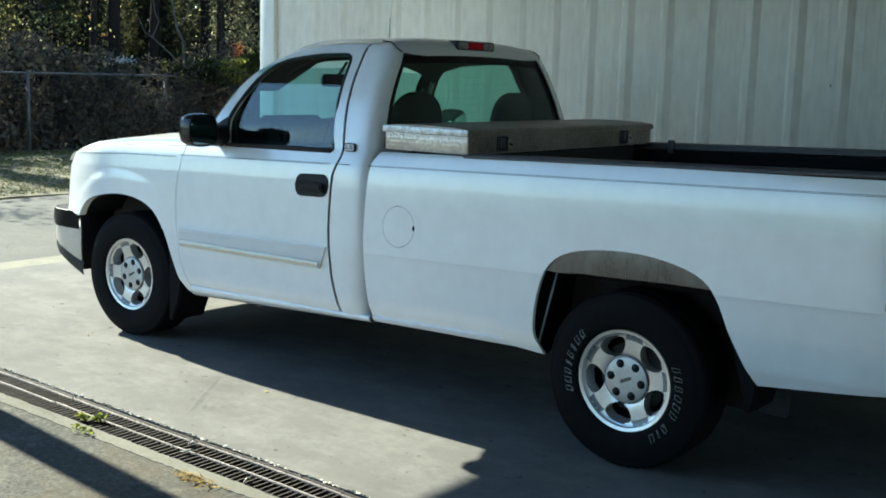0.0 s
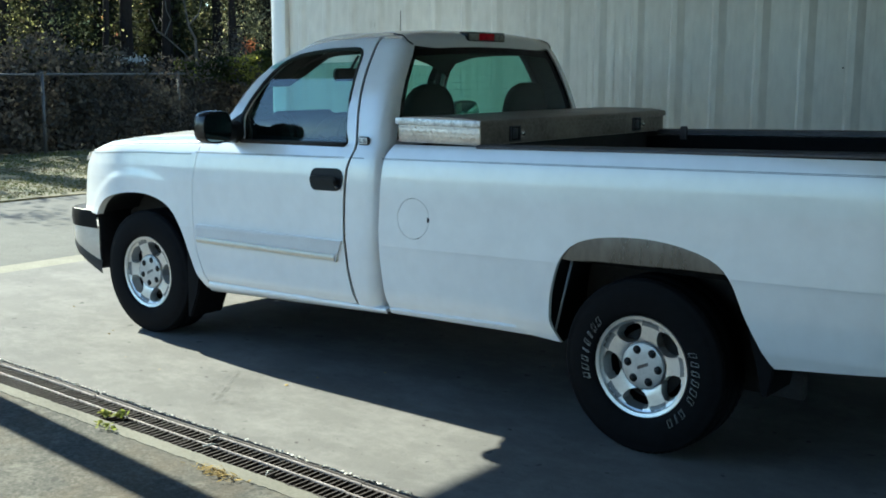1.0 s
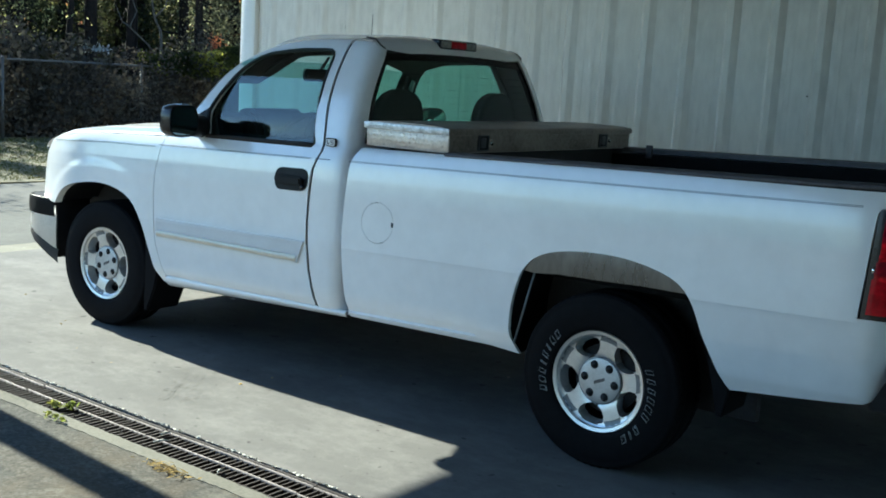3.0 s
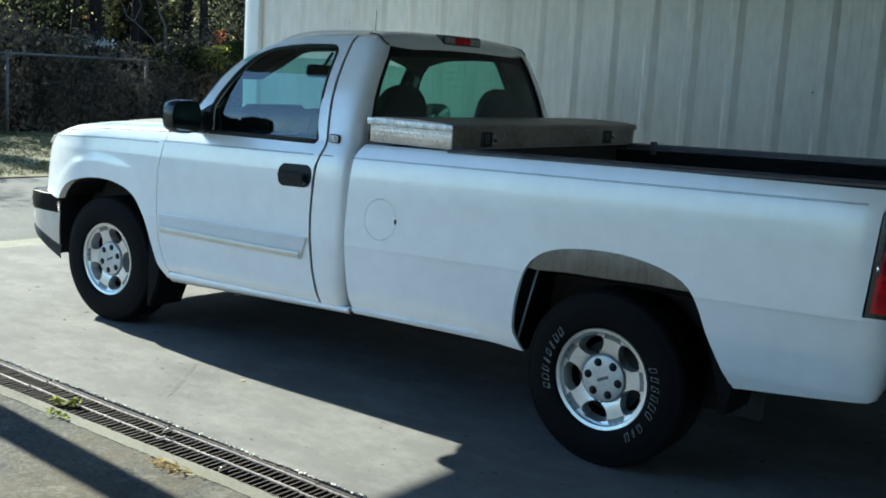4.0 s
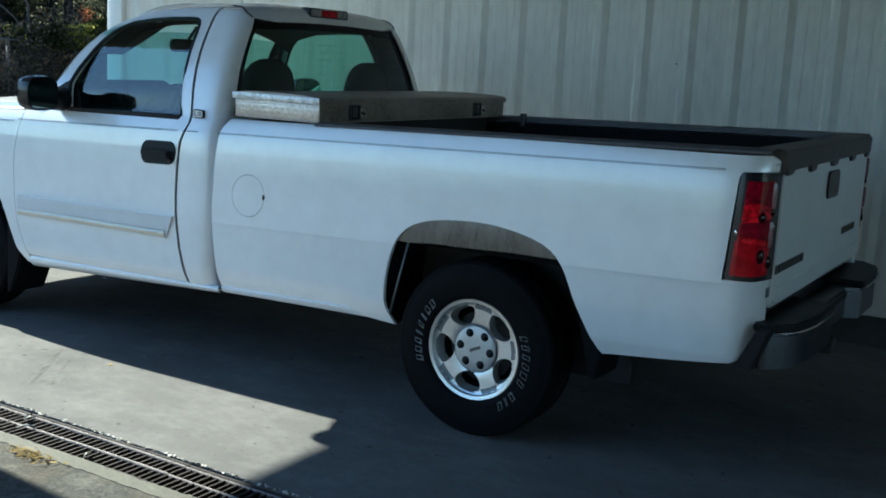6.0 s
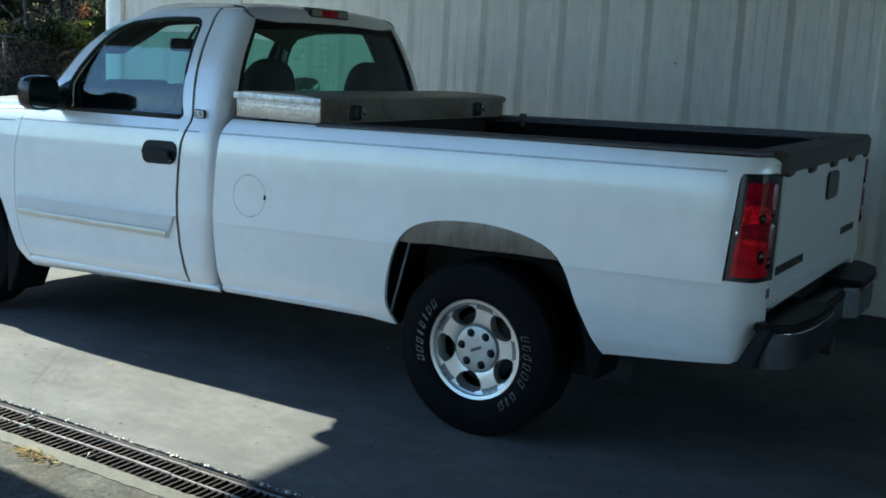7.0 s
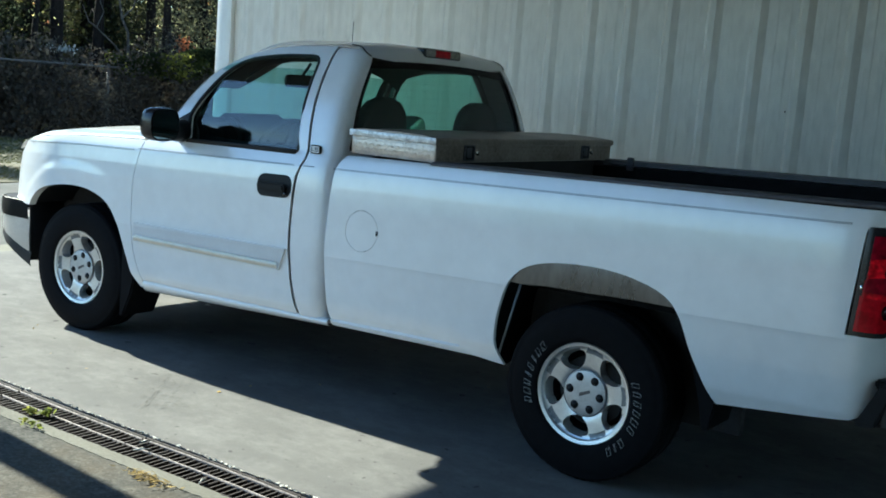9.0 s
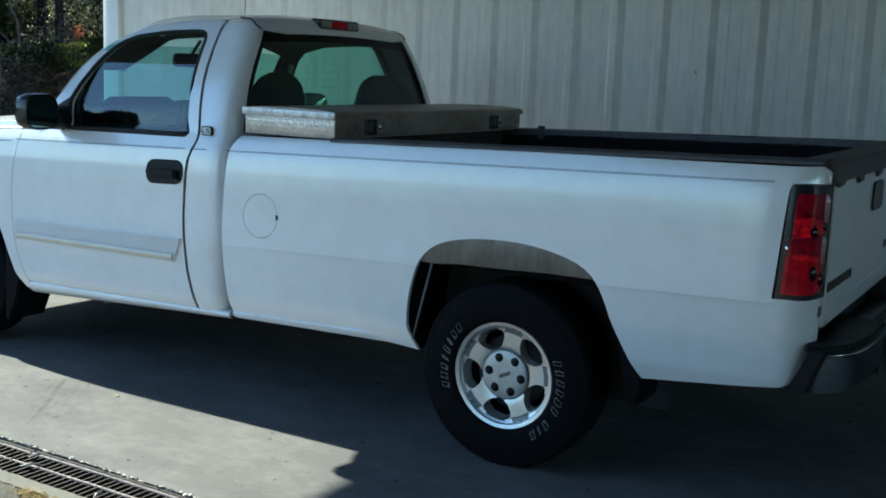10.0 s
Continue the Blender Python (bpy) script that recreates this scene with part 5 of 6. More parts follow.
fb = part("front_bumper", front_bumper(bumper_low, lambda x: 0.602, 0.0, 0.90), CHROME_SOFT, truck, "chrome front bumper with dark cap and grey valance")
part("cap", front_bumper(lambda x: 0.590, lambda x: 0.704, 0.008, 0.905), BLACK, fb)
part("valance", front_bumper(lambda x: bumper_low(x) - float(np.interp(x, [-4.30, -4.17, -3.84], [0.06, 0.045, 0.078])), lambda x: bumper_low(x) + 0.010, 0.006, 0.895, -3.84),
     material("grey_valance_plastic", (0.06, 0.063, 0.068), 0.4, vary=0.2, scale=12), fb, "grey plastic valance")


both("bumper_end", lambda: box(-3.878, -3.856, -0.893, -0.66, 0.335, 0.695, 0.004), BLACK, fb)
top_out = [(-3.86, 0.90), (-4.0, 0.904), (-4.10, 0.898), (-4.17, 0.87), (-4.215, 0.81), (-4.25, 0.65), (-4.28, 0.4), (-4.295, 0.0)]
part("top_cover", prism([*top_out, *[(x, -y) for x, y in top_out[-2::-1]]], 0.686, 0.7035, "z", 0.005), BLACK, fb)

# cab inside: seats, dashboard, wheel, mirror, visors
def seat_back(y0, y1):
    def f(a, k):
        zz, xx, sc = ((0.85, -1.76, 0.95), (1.0, -1.72, 1.0), (1.2, -1.64, 1.0), (1.29, -1.60, 0.95), (1.34, -1.585, 0.80), (1.40, -1.58, 0.74), (1.45, -1.578, 0.66), (1.49, -1.575, 0.48), (1.513, -1.573, 0.22))[k]
        c, s = math.cos(a), math.sin(a)
        n = 3.2
        r = (abs(c) ** n + abs(s) ** n) ** (-1 / n)
        return (xx + 0.055 * min(1, sc + 0.25) * c * r, (y0 + y1) / 2 + (y1 - y0) / 2 * sc * s * r, zz)
    bm = grid(f, [2 * math.pi * i / 28 for i in range(28)], range(9), None, True)
    bm.faces.new([v for v in bm.verts if abs(v.co.z - 1.513) < 1e-4])
    bmesh.ops.recalc_face_normals(bm, faces=bm.faces)
    return bm


for y0, y1 in ((-0.655, -0.155), (0.235, 0.735)):
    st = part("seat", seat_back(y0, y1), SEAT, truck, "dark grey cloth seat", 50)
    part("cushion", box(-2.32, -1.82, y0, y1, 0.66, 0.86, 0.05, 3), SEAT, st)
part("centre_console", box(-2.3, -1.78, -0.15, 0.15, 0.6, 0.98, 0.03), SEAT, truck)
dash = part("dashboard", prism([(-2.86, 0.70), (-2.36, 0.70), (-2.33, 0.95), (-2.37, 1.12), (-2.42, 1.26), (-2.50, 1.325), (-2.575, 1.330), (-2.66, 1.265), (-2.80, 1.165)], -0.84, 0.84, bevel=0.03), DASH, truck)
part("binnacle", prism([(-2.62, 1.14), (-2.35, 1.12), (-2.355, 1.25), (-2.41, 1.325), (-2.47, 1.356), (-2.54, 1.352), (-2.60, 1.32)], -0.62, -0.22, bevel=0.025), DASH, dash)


def steering_wheel():
    bm = bmesh.new()
    ring = [(0.19 * math.cos(a), 0.19 * math.sin(a), 0) for a in (2 * math.pi * k / 36 for k in range(37))]
    tube(ring, 0.016, 8, bm, False)
    for a in (200, 340, 270):
        tube([(0, 0, -0.02), (0.19 * math.cos(radians(a)), 0.19 * math.sin(radians(a)), 0)], 0.014, 6, bm)
    box(-0.07, 0.07, -0.06, 0.06, -0.035, 0.0, 0.02, bm=bm)
    return bm


sw = part("steering_wheel", steering_wheel(), DASH, truck)
sw.matrix_basis = Matrix.Translation((-2.29, -0.40, 1.17)) @ Matrix.Rotation(radians(-62), 4, "Y") @ Matrix.Rotation(radians(90), 4, "Z")
part("steering_column", tube([(-2.24, -0.40, 1.10), (-2.5, -0.40, 0.98)], 0.04, 10), DASH, truck)
ivm = part("inside_mirror", prism(rounded(-0.20, 0.05, 1.518, 1.592, 0.03), -2.49, -2.45, "x", 0.012), BLACK, truck)
part("stalk", tube([(-2.475, -0.06, 1.58), (-2.47, -0.03, 1.62), (-2.46, 0, 1.665)], 0.009, 8), BLACK, ivm)
part("sun_visor", prism([(-2.595, 1.485), (-2.58, 1.505), (-2.43, 1.60), (-2.30, 1.655), (-2.22, 1.672), (-2.30, 1.632), (-2.43, 1.565)], -0.66, -0.44, bevel=0.006), DASH, truck, "dark sun visor folded down")
part("sun_visor", prism([(-2.40, 1.655), (-2.39, 1.675), (-2.14, 1.740), (-2.14, 1.722)], 0.20, 0.62, bevel=0.006), DASH, truck, "dark sun visor folded up")
# Headliner and inner pillars take the seat's dimmed cloth, cab shade in its colour.
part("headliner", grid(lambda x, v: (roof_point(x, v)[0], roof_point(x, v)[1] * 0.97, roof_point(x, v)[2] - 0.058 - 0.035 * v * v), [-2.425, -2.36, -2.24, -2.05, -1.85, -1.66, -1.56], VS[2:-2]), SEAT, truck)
both("door_card", lambda: grid(lambda x, z: (x, -side(x, min(z, 1.19)) + 0.07, z), list(np.linspace(-2.70, -1.66, 8)), [0.45, 0.8, 1.1, 1.235]), DASH, doors[0])
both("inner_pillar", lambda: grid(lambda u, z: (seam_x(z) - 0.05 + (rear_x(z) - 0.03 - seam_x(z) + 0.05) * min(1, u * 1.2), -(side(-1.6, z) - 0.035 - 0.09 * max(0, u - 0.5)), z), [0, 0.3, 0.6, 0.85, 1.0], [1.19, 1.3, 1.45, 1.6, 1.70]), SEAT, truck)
both("inner_sail", lambda: prism([(-2.70, 1.19), (-2.405, 1.19), (-2.425, 1.272), (-2.49, 1.332), (-2.55, 1.347), (-2.605, 1.325), (-2.665, 1.25)], -0.845, -0.785, bevel=0.01), DASH, doors[0])
part("antenna", tube([(-2.83, 0.80, 1.14), (-2.83, 0.80, 1.5), (-2.82, 0.80, 1.97)], [0.004, 0.003, 0.002], 6), BLACK, truck)

# ---- toolbox across the bed ----
tool = thing("toolbox", "diamond-plate aluminium truck toolbox lying across the bed rails", "toolbox", (-1.13, 0, 1.245))


def local(bm):
    bm.transform(Matrix.Translation((1.13, 0, -1.245)))
    return bm


lid_prof = [(-1.392, 1.330), (-1.392, 1.352), (-1.385, 1.360), (-1.30, 1.368), (-1.13, 1.371), (-0.96, 1.368), (-0.885, 1.360), (-0.876, 1.352), (-0.876, 1.330)]
lid = part("lid", local(prism(lid_prof, -0.892, 0.892, bevel=0.003)), DIAMOND_DUSTY_SHADED, tool, "dusty aluminium lid")
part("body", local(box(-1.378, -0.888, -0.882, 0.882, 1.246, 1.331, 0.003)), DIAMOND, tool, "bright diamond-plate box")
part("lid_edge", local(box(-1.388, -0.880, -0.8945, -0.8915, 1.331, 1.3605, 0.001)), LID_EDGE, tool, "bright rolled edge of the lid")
part("tub", local(box(-1.30, -0.92, -0.76, 0.76, 0.95, 1.2462, 0.01)), TUB, tool, "lower aluminium tub, shade put into its colour")
part("front_plate", local(box(-0.8875, -0.885, -0.876, 0.876, 1.249, 1.329)), DIAMOND_DUSTY_SHADED, tool, "rear plate of the box, its shade put into the colour")


def tread_lug():
    """One raised bar of the tread pattern."""
    bm = bmesh.new()
    vs = [bm.verts.new(p) for p in ((-0.0098, 0, 0), (0, 0, -0.0022), (0.0098, 0, 0), (0, 0, 0.0022))]
    top = [bm.verts.new(p) for p in ((-0.007, -0.0022, 0), (0, -0.0022, -0.0007), (0.007, -0.0022, 0), (0, -0.0022, 0.0007))]
    for i in range(4):
        bm.faces.new((vs[i], vs[(i + 1) % 4], top[(i + 1) % 4], top[i]))
    bm.faces.new(top)
    bmesh.ops.recalc_face_normals(bm, faces=bm.faces)
    return bm


LUG = tread_lug()


def add_copy(dst, src, m):
    vm = {v: dst.verts.new(m @ v.co) for v in src.verts}
    for f in src.faces:
        dst.faces.new([vm[v] for v in f.verts])


def tread_plate(cols, rows, place, turn):
    """Squares of three parallel bars each, leaning left and right by turns."""
    bm = bmesh.new()
    for i in range(cols):
        for j in range(rows):
            lean = Matrix.Rotation(radians(45 if (i + j) % 2 else -45), 4, "Y")
            for k in (-1, 0, 1):
                add_copy(bm, LUG, place(i, j) @ turn @ lean @ Matrix.Translation((0, 0, 0.0062 * k)) @ Matrix.Diagonal((1.0 if k == 0 else 0.75, 1, 1, 1)))
    return bm


part("tread_pattern", local(tread_plate(25, 4, lambda i, j: Matrix.Translation((-1.368 + i * 0.0196, -0.882, 1.2575 + j * 0.0205)), Matrix.Identity(4))), DIAMOND, tool)
part("tread_pattern", local(tread_plate(89, 4, lambda i, j: Matrix.Translation((-0.885, -0.863 + i * 0.0196, 1.259 + j * 0.0196)), Matrix.Rotation(radians(90), 4, "Z"))), DIAMOND_DUSTY_SHADED, tool)
for y in (-0.61, 0.56):
    la = part("latch", local(box(-0.886, -0.876, y - 0.046, y + 0.034, 1.258, 1.328, 0.004)), BLACK, tool, "dark latch pocket in a bright bezel")
    for y0, y1, z0, z1 in ((-0.046, -0.041, 1.256, 1.330), (0.029, 0.034, 1.256, 1.330), (-0.041, 0.029, 1.325, 1.330), (-0.041, 0.029, 1.256, 1.261)):
        part("bezel", local(box(-0.884, -0.871, y + y0, y + y1, z0, z1, 0.002)), CHROME_DARK, la)
    part("paddle", local(box(-0.876, -0.868, y - 0.030, y + 0.006, 1.270, 1.318, 0.003)), CHROME_DARK, la, "folding paddle")
    lock = lathe([(0.0, -0.006), (0.010, -0.006), (0.012, -0.003), (0.012, 0.003)], 16)
    lock.transform(Matrix.Translation((-0.872, y + 0.052, 1.292)) @ Matrix.Rotation(radians(90), 4, "Z"))
    part("keyhole", local(lock), CHROME, la)
    part("hasp", local(box(-0.884, -0.872, y + 0.040, y + 0.064, 1.274, 1.310, 0.003)), DIAMOND, la)
LUG.free()


# ---- trench drain with its gratings ----
drain = thing("trench_drain", "rusty iron grating over a trench drain in the concrete", "drain", (-1.5, -2.0, 0))


def dl(bm):
    bm.transform(Matrix.Translation((1.5, 2.0, 0)))
    return bm


X0, X1 = -8.9, 9.0
part("trench", dl(grid(lambda x, k: (x, drain_y((DRAIN_FAR + 0.03, DRAIN_FAR + 0.03, DRAIN_NEAR - 0.01, DRAIN_NEAR - 0.01)[k], x), (-0.01, -0.155, -0.155, -0.01)[k]), [X0, -5, -2, 1, 4, X1], range(4))), PIT, drain)


def bar_along(y, x0, x1, w, z0, z1, bow=0.0, skew=0.0):
    n = 40
    bm = bmesh.new()

    def f(x, k):
        u = (x - x0) / (x1 - x0)
        wob = 0.002 * noise.noise((x * 5, y, 0)) + bow * math.sin(math.pi * u) + skew * (u - 0.5)
        return (x, drain_y(y, x) + wob + (-w, -w, w, w)[k], (z0, z1, z1, z0)[k])
    return grid(f, list(np.linspace(x0, x1, n)), range(4), bm)


MID = (DRAIN_FAR + DRAIN_NEAR) / 2 - 0.005
for y, w, mt in ((DRAIN_FAR - 0.004, 0.0035, RUST), (DRAIN_FAR - 0.024, 0.0012, RUST_LIGHT), (MID, 0.0015, RUST_LIGHT), (DRAIN_NEAR + 0.004, 0.003, RUST)):
    for a in np.arange(X0, X1, 0.915):
        part("rail", dl(bar_along(y, a + 0.004, min(a + 0.911, X1), w, -0.018, -0.005 + 0.002 * math.sin(a * 7), 0.006 * math.sin(a * 3.7 + y * 9), 0.008 * math.sin(a * 5.3 + y * 4))), mt, drain)

L_FAR, L_NEAR = DRAIN_FAR - 0.03 - MID, MID - DRAIN_NEAR - 0.008
far_rest = bmesh.new()
rng = random.Random(4)
for row, (yc, ln) in enumerate(((MID + L_FAR / 2 + 0.002, L_FAR - 0.006), (MID - L_NEAR / 2 - 0.002, L_NEAR - 0.006))):
    mb = box(-0.0036, 0.0036, -ln / 2, ln / 2, -0.028, 0.0)
    me = bpy.data.meshes.new("bar")
    finish(mb)
    mb.to_mesh(me)
    me.materials.append(RUST)
    for k in range(148):
        x = -4.05 + k * 0.0335
        ob = new("bar", me)
        ob.parent = drain
        ob.matrix_basis = Matrix.Translation((x + 1.5, drain_y(yc, x) + 2.0, -0.007 + rng.uniform(-0.002, 0.001))) @ Matrix.Rotation(rng.uniform(-0.03, 0.03), 4, "Z")
    for k in range(420):
        x = X0 + k * 0.0335
        if not (-4.06 < x < 0.9) and x < X1:
            add_copy(far_rest, mb, Matrix.Translation((x, drain_y(yc, x), -0.007)))
    mb.free()
tagged(part("bars_further_on", dl(far_rest), RUST, drain), kind="stuff")


# ---- plants ----
def leaves_mesh(points, size, seed, flat=0.0, aspect=0.6):
    """Single leaves, each a bent quad, at the given points."""
    r = np.random.RandomState(seed)
    n = len(points)
    pts = np.asarray(points, float)
    d = r.normal(size=(n, 3))
    d[:, 2] *= 1 - flat
    d /= np.linalg.norm(d, axis=1)[:, None]
    e = np.cross(d, r.normal(size=(n, 3)))
    e /= np.linalg.norm(e, axis=1)[:, None] + 1e-9
    s = size * r.uniform(0.6, 1.35, n)[:, None]
    a, b = d * s, e * s * aspect
    quads = np.stack([pts - a, pts + b - a * 0.1, pts + a, pts - b - a * 0.1], 1).reshape(-1, 3)
    me = bpy.data.meshes.new("leaves")
    me.from_pydata(quads.tolist(), [], np.arange(4 * n).reshape(-1, 4).tolist())
    return me


def tree(x, y, height, spread, seed, leaves=2600, lean=0.0, bare=0.35, leaf=0.085, mat=LEAVES, label="tall woodland tree with thin autumn leaves behind the fence", loose=1.0):
    """A tapered trunk with limbs, and a loose crown of single leaves gathered round the twigs."""
    r = random.Random(seed)
    t = thing("tree", label, "tree", (x, y, -0.1), "woodland trees")
    bm = bmesh.new()
    top = Vector((lean + r.uniform(-0.4, 0.4), r.uniform(-0.4, 0.4), height))
    trunk = [top * k + Vector((0.12 * math.sin(3 * k + seed), 0.12 * math.cos(4 * k + seed), 0)) * (k > 0) for k in (0, 0.12, 0.3, 0.5, 0.7, 0.88, 1.0)]
    base = 0.05 + 0.028 * height
    tube(trunk, [base * f for f in (1.25, 1.0, 0.85, 0.65, 0.45, 0.25, 0.06)], 9, bm)
    tips = []
    for k in range(int(9 + height)):
        f = r.uniform(bare, 0.97)
        i = min(int(f * 6), 5)
        p = trunk[i].lerp(trunk[i + 1], f * 6 - i)
        a = r.uniform(0, 2 * math.pi)
        ln = spread * r.uniform(0.5, 1.0) * (1.1 - 0.5 * f)
        mid = p + Vector((math.cos(a) * ln * 0.5, math.sin(a) * ln * 0.5, ln * r.uniform(0.05, 0.4)))
        end = mid + Vector((math.cos(a + r.uniform(-0.6, 0.6)) * ln * 0.5, math.sin(a + r.uniform(-0.6, 0.6)) * ln * 0.5, ln * r.uniform(-0.25, 0.35)))
        tube([p, mid, end], [base * 0.32 * (1.1 - f), base * 0.18 * (1.1 - f) + 0.006, 0.005], 5, bm)
        tips += [(mid, 0.5), (mid.lerp(end, 0.5), 0.6), (end, 0.7)]
    part("trunk", bm, BARK, t)
    pts = []
    while len(pts) < leaves:
        c, w = r.choice(tips)
        cc = c + Vector((r.gauss(0, 0.35), r.gauss(0, 0.35), r.gauss(0, 0.25))) * loose
        for _ in range(r.randint(45, 110)):
            pts.append(cc + Vector((r.gauss(0, 0.27), r.gauss(0, 0.27), r.gauss(0, 0.17) - 0.05)))
    me = leaves_mesh(pts, leaf, seed)
    me.materials.append(mat)
    crown = new("crown", me)
    crown.parent = t
    return t


def vine_bank(x, y0, y1, height, depth, count, seed, name, label, mat=VINES, leaf=0.07):
    r = np.random.RandomState(seed)
    y = r.uniform(y0, y1, count)
    top = height * (0.80 + 0.30 * np.sin(y * 0.9 + seed) * np.sin(y * 0.37 + 1.3) + 0.12 * np.sin(y * 3.1))
    z = top * (1 - r.power(1.6, count) * 0.999)
    z = np.where(r.rand(count) < 0.5, r.uniform(0, 1, count) * top, z)
    xx = x + r.normal(0, depth, count) + 0.25 * np.sin(y * 2.3) * np.sin(z * 2.0)
    keep = np.sin(y * 2.1 + seed) + np.sin(z * 3.3 + 1.7 * np.sin(y * 1.3)) + np.sin(y * 5.3 + z * 4.1) + r.normal(0, 1.0, count) > -1.2
    me = leaves_mesh(np.stack([xx, y, z], 1)[keep], leaf, seed)
    me.materials.append(mat)
    return tagged(new(name, me), label, "bushes", kind="stuff")


# ---- chain-link fence along the woods ----
FENCE_X = -16.25
fence = thing("chain_link_fence", "old chain-link fence overgrown with dark vines", "fence", (FENCE_X, 6.4, 0))
for k in range(-3, 8):
    y = 3.05 * k
    if k != 4:
        p = part("post", tube([(0, y, -0.1), (0, y, 1.45)], 0.03, 10), FENCE, fence)
        part("post_cap", tube([(0, y, 1.45), (0, y, 1.475), (0, y, 1.49)], [0.034, 0.03, 0.006], 10), FENCE, p)
part("top_rail", tube([(0, -9.2, 1.435), (0, 0, 1.435), (0, 21.5, 1.435)], 0.021, 8), FENCE, fence)
wire = bmesh.new()
for sgn in (1, -1):
    for k in range(130):
        y = -4 + k * 0.115
        a, b = Vector((0.012 * sgn, y, 0.02)), Vector((0.012 * sgn, y + sgn * 1.41, 1.43))
        s = Vector((0.0, 0.0022, 0.0))
        vs = [wire.verts.new(q) for q in (a - s, a + s, b + s, b - s)]
        wire.faces.new(vs)
bmesh.ops.solidify(wire, geom=wire.faces[:], thickness=0.003)
tagged(part("mesh", wire, FENCE, fence, "diamond wire mesh"), kind="stuff")

vine_bank(-16.04, 7.4, 20, 2.1, 0.09, 16000, 14, "vine_curtain", "dark vines hanging over the fence rail", VINES, 0.032)
r = np.random.RandomState(61)
n = 9000
vy = 10.2 + 9.8 * r.power(1.3, n)
me = leaves_mesh(np.stack([r.normal(-16.19, 0.03, n), vy, 1.43 + r.normal(0, 0.075, n) + 0.05 * np.sin(vy * 2.7)], 1), 0.042, 62)
me.materials.append(IVY)
tagged(new("vine_runner", me), "thick green vine runner wound along the fence rail", "vine", kind="stuff")
n = 15000
vy = np.where(r.rand(n) < 0.75, r.normal(11.75, 0.50, n), r.uniform(9.5, 14.5, n))
up = r.rand(n)
crest = 1.80 + 0.10 * np.sin(vy * 1.7) + 0.05 * np.sin(vy * 4.3)
me = leaves_mesh(np.stack([-16.32 + r.normal(0, 0.15, n) * (1.1 - 0.5 * up), vy, crest - 0.42 * (1 - up ** 0.6)], 1), 0.040, 63, 0.3)
me.materials.append(IVY)
tagged(new("ivy_mound", me), "mound of yellow-green ivy heaped along the fence top", "ivy", kind="stuff")
vine_bank(-16.9, -6, 20, 2.05, 0.30, 70000, 11, "vine_hedge", "dark tangle of vines and shrubs over the fence", VINES, 0.050)
vine_bank(-19.0, -12, 34, 2.1, 0.7, 50000, 12, "undergrowth", "dense dark undergrowth at the edge of the woods", VINES, 0.065)
vine_bank(-24.5, -4, 30, 4.0, 1.0, 90000, 13, "thicket", "shadowy thicket deep in the woods", EVERGREEN, 0.075)
vine_bank(-46, 2, 62, 7.0, 3.0, 90000, 15, "deep_woods", "dark wall of trees deep in the woods", EVERGREEN, 0.24)
tr = random.Random(21)
for k in range(13):
    if k in (5, 6, 7):
        continue
    tree(-18.2 - tr.uniform(0, 2.2), -4 + 2.3 * k + tr.uniform(-0.7, 0.7), tr.uniform(4.5, 6.0), tr.uniform(1.4, 2.3), 100 + k, 1700, tr.uniform(-0.6, 0.8), 0.30, 0.055)


def tall_trunk(x, y, width, seed, lean=0.0):
    """A straight dark forest trunk with short dead snags and a thin high crown."""
    r = random.Random(seed)
    t = thing("tree", "tall straight dark-barked forest tree behind the fence", "tree", (x, y, -0.1), "woodland trees")
    bm = bmesh.new()
    line = [(lean * z / 9 + 0.04 * math.sin(z + seed), 0.05 * math.sin(0.8 * z + seed), z) for z in (0, 0.5, 1.5, 2.6, 4, 6, 9)]
    tube(line, [width / 2 * k for k in (1.35, 1.1, 1.0, 0.95, 0.85, 0.65, 0.1)], 10, bm)
    for k in range(7):
        z, a, ln = r.uniform(1.6, 6.5), r.uniform(0, 6.28), r.uniform(0.5, 1.4)
        p = Vector((lean * z / 9, 0, z))
        tube([p, p + Vector((math.cos(a) * ln * 0.5, math.sin(a) * ln * 0.5, r.uniform(-0.1, 0.3))), p + Vector((math.cos(a) * ln, math.sin(a) * ln, r.uniform(-0.3, 0.5)))],
             [width * 0.14, width * 0.09, 0.006], 5, bm)
    part("trunk", bm, BARK, t)
    pts = [Vector((lean * 0.8, 0, 0)) + Vector((r.gauss(0, 0.9), r.gauss(0, 0.9), r.uniform(5.0, 9.3))) for _ in range(1400)]
    me = leaves_mesh(pts, 0.06, seed)
    me.materials.append(EVERGREEN)
    new("crown", me).parent = t


for x, y, wd, ln in ((-19.0, 9.67, 0.14, 0.1), (-19.6, 10.75, 0.30, -0.15), (-19.2, 11.45, 0.20, 0.2), (-20.4, 9.05, 0.22, 0.0), (-20.0, 13.55, 0.26, 0.1), (-21.0, 12.9, 0.18, -0.2), (-19.4, 7.6, 0.24, 0.1), (-20.5, 14.9, 0.25, 0.0)):
    tall_trunk(x, y, wd, int(700 + 10 * y), ln)


def in_glade(x, y):
    """Whether a tree would shade the two sunny breaks at the wood's edge."""
    lane = y - 0.1 * (-17.6 - x)
    return 11.2 < lane < 14.6 or 6.4 < lane < 8.2


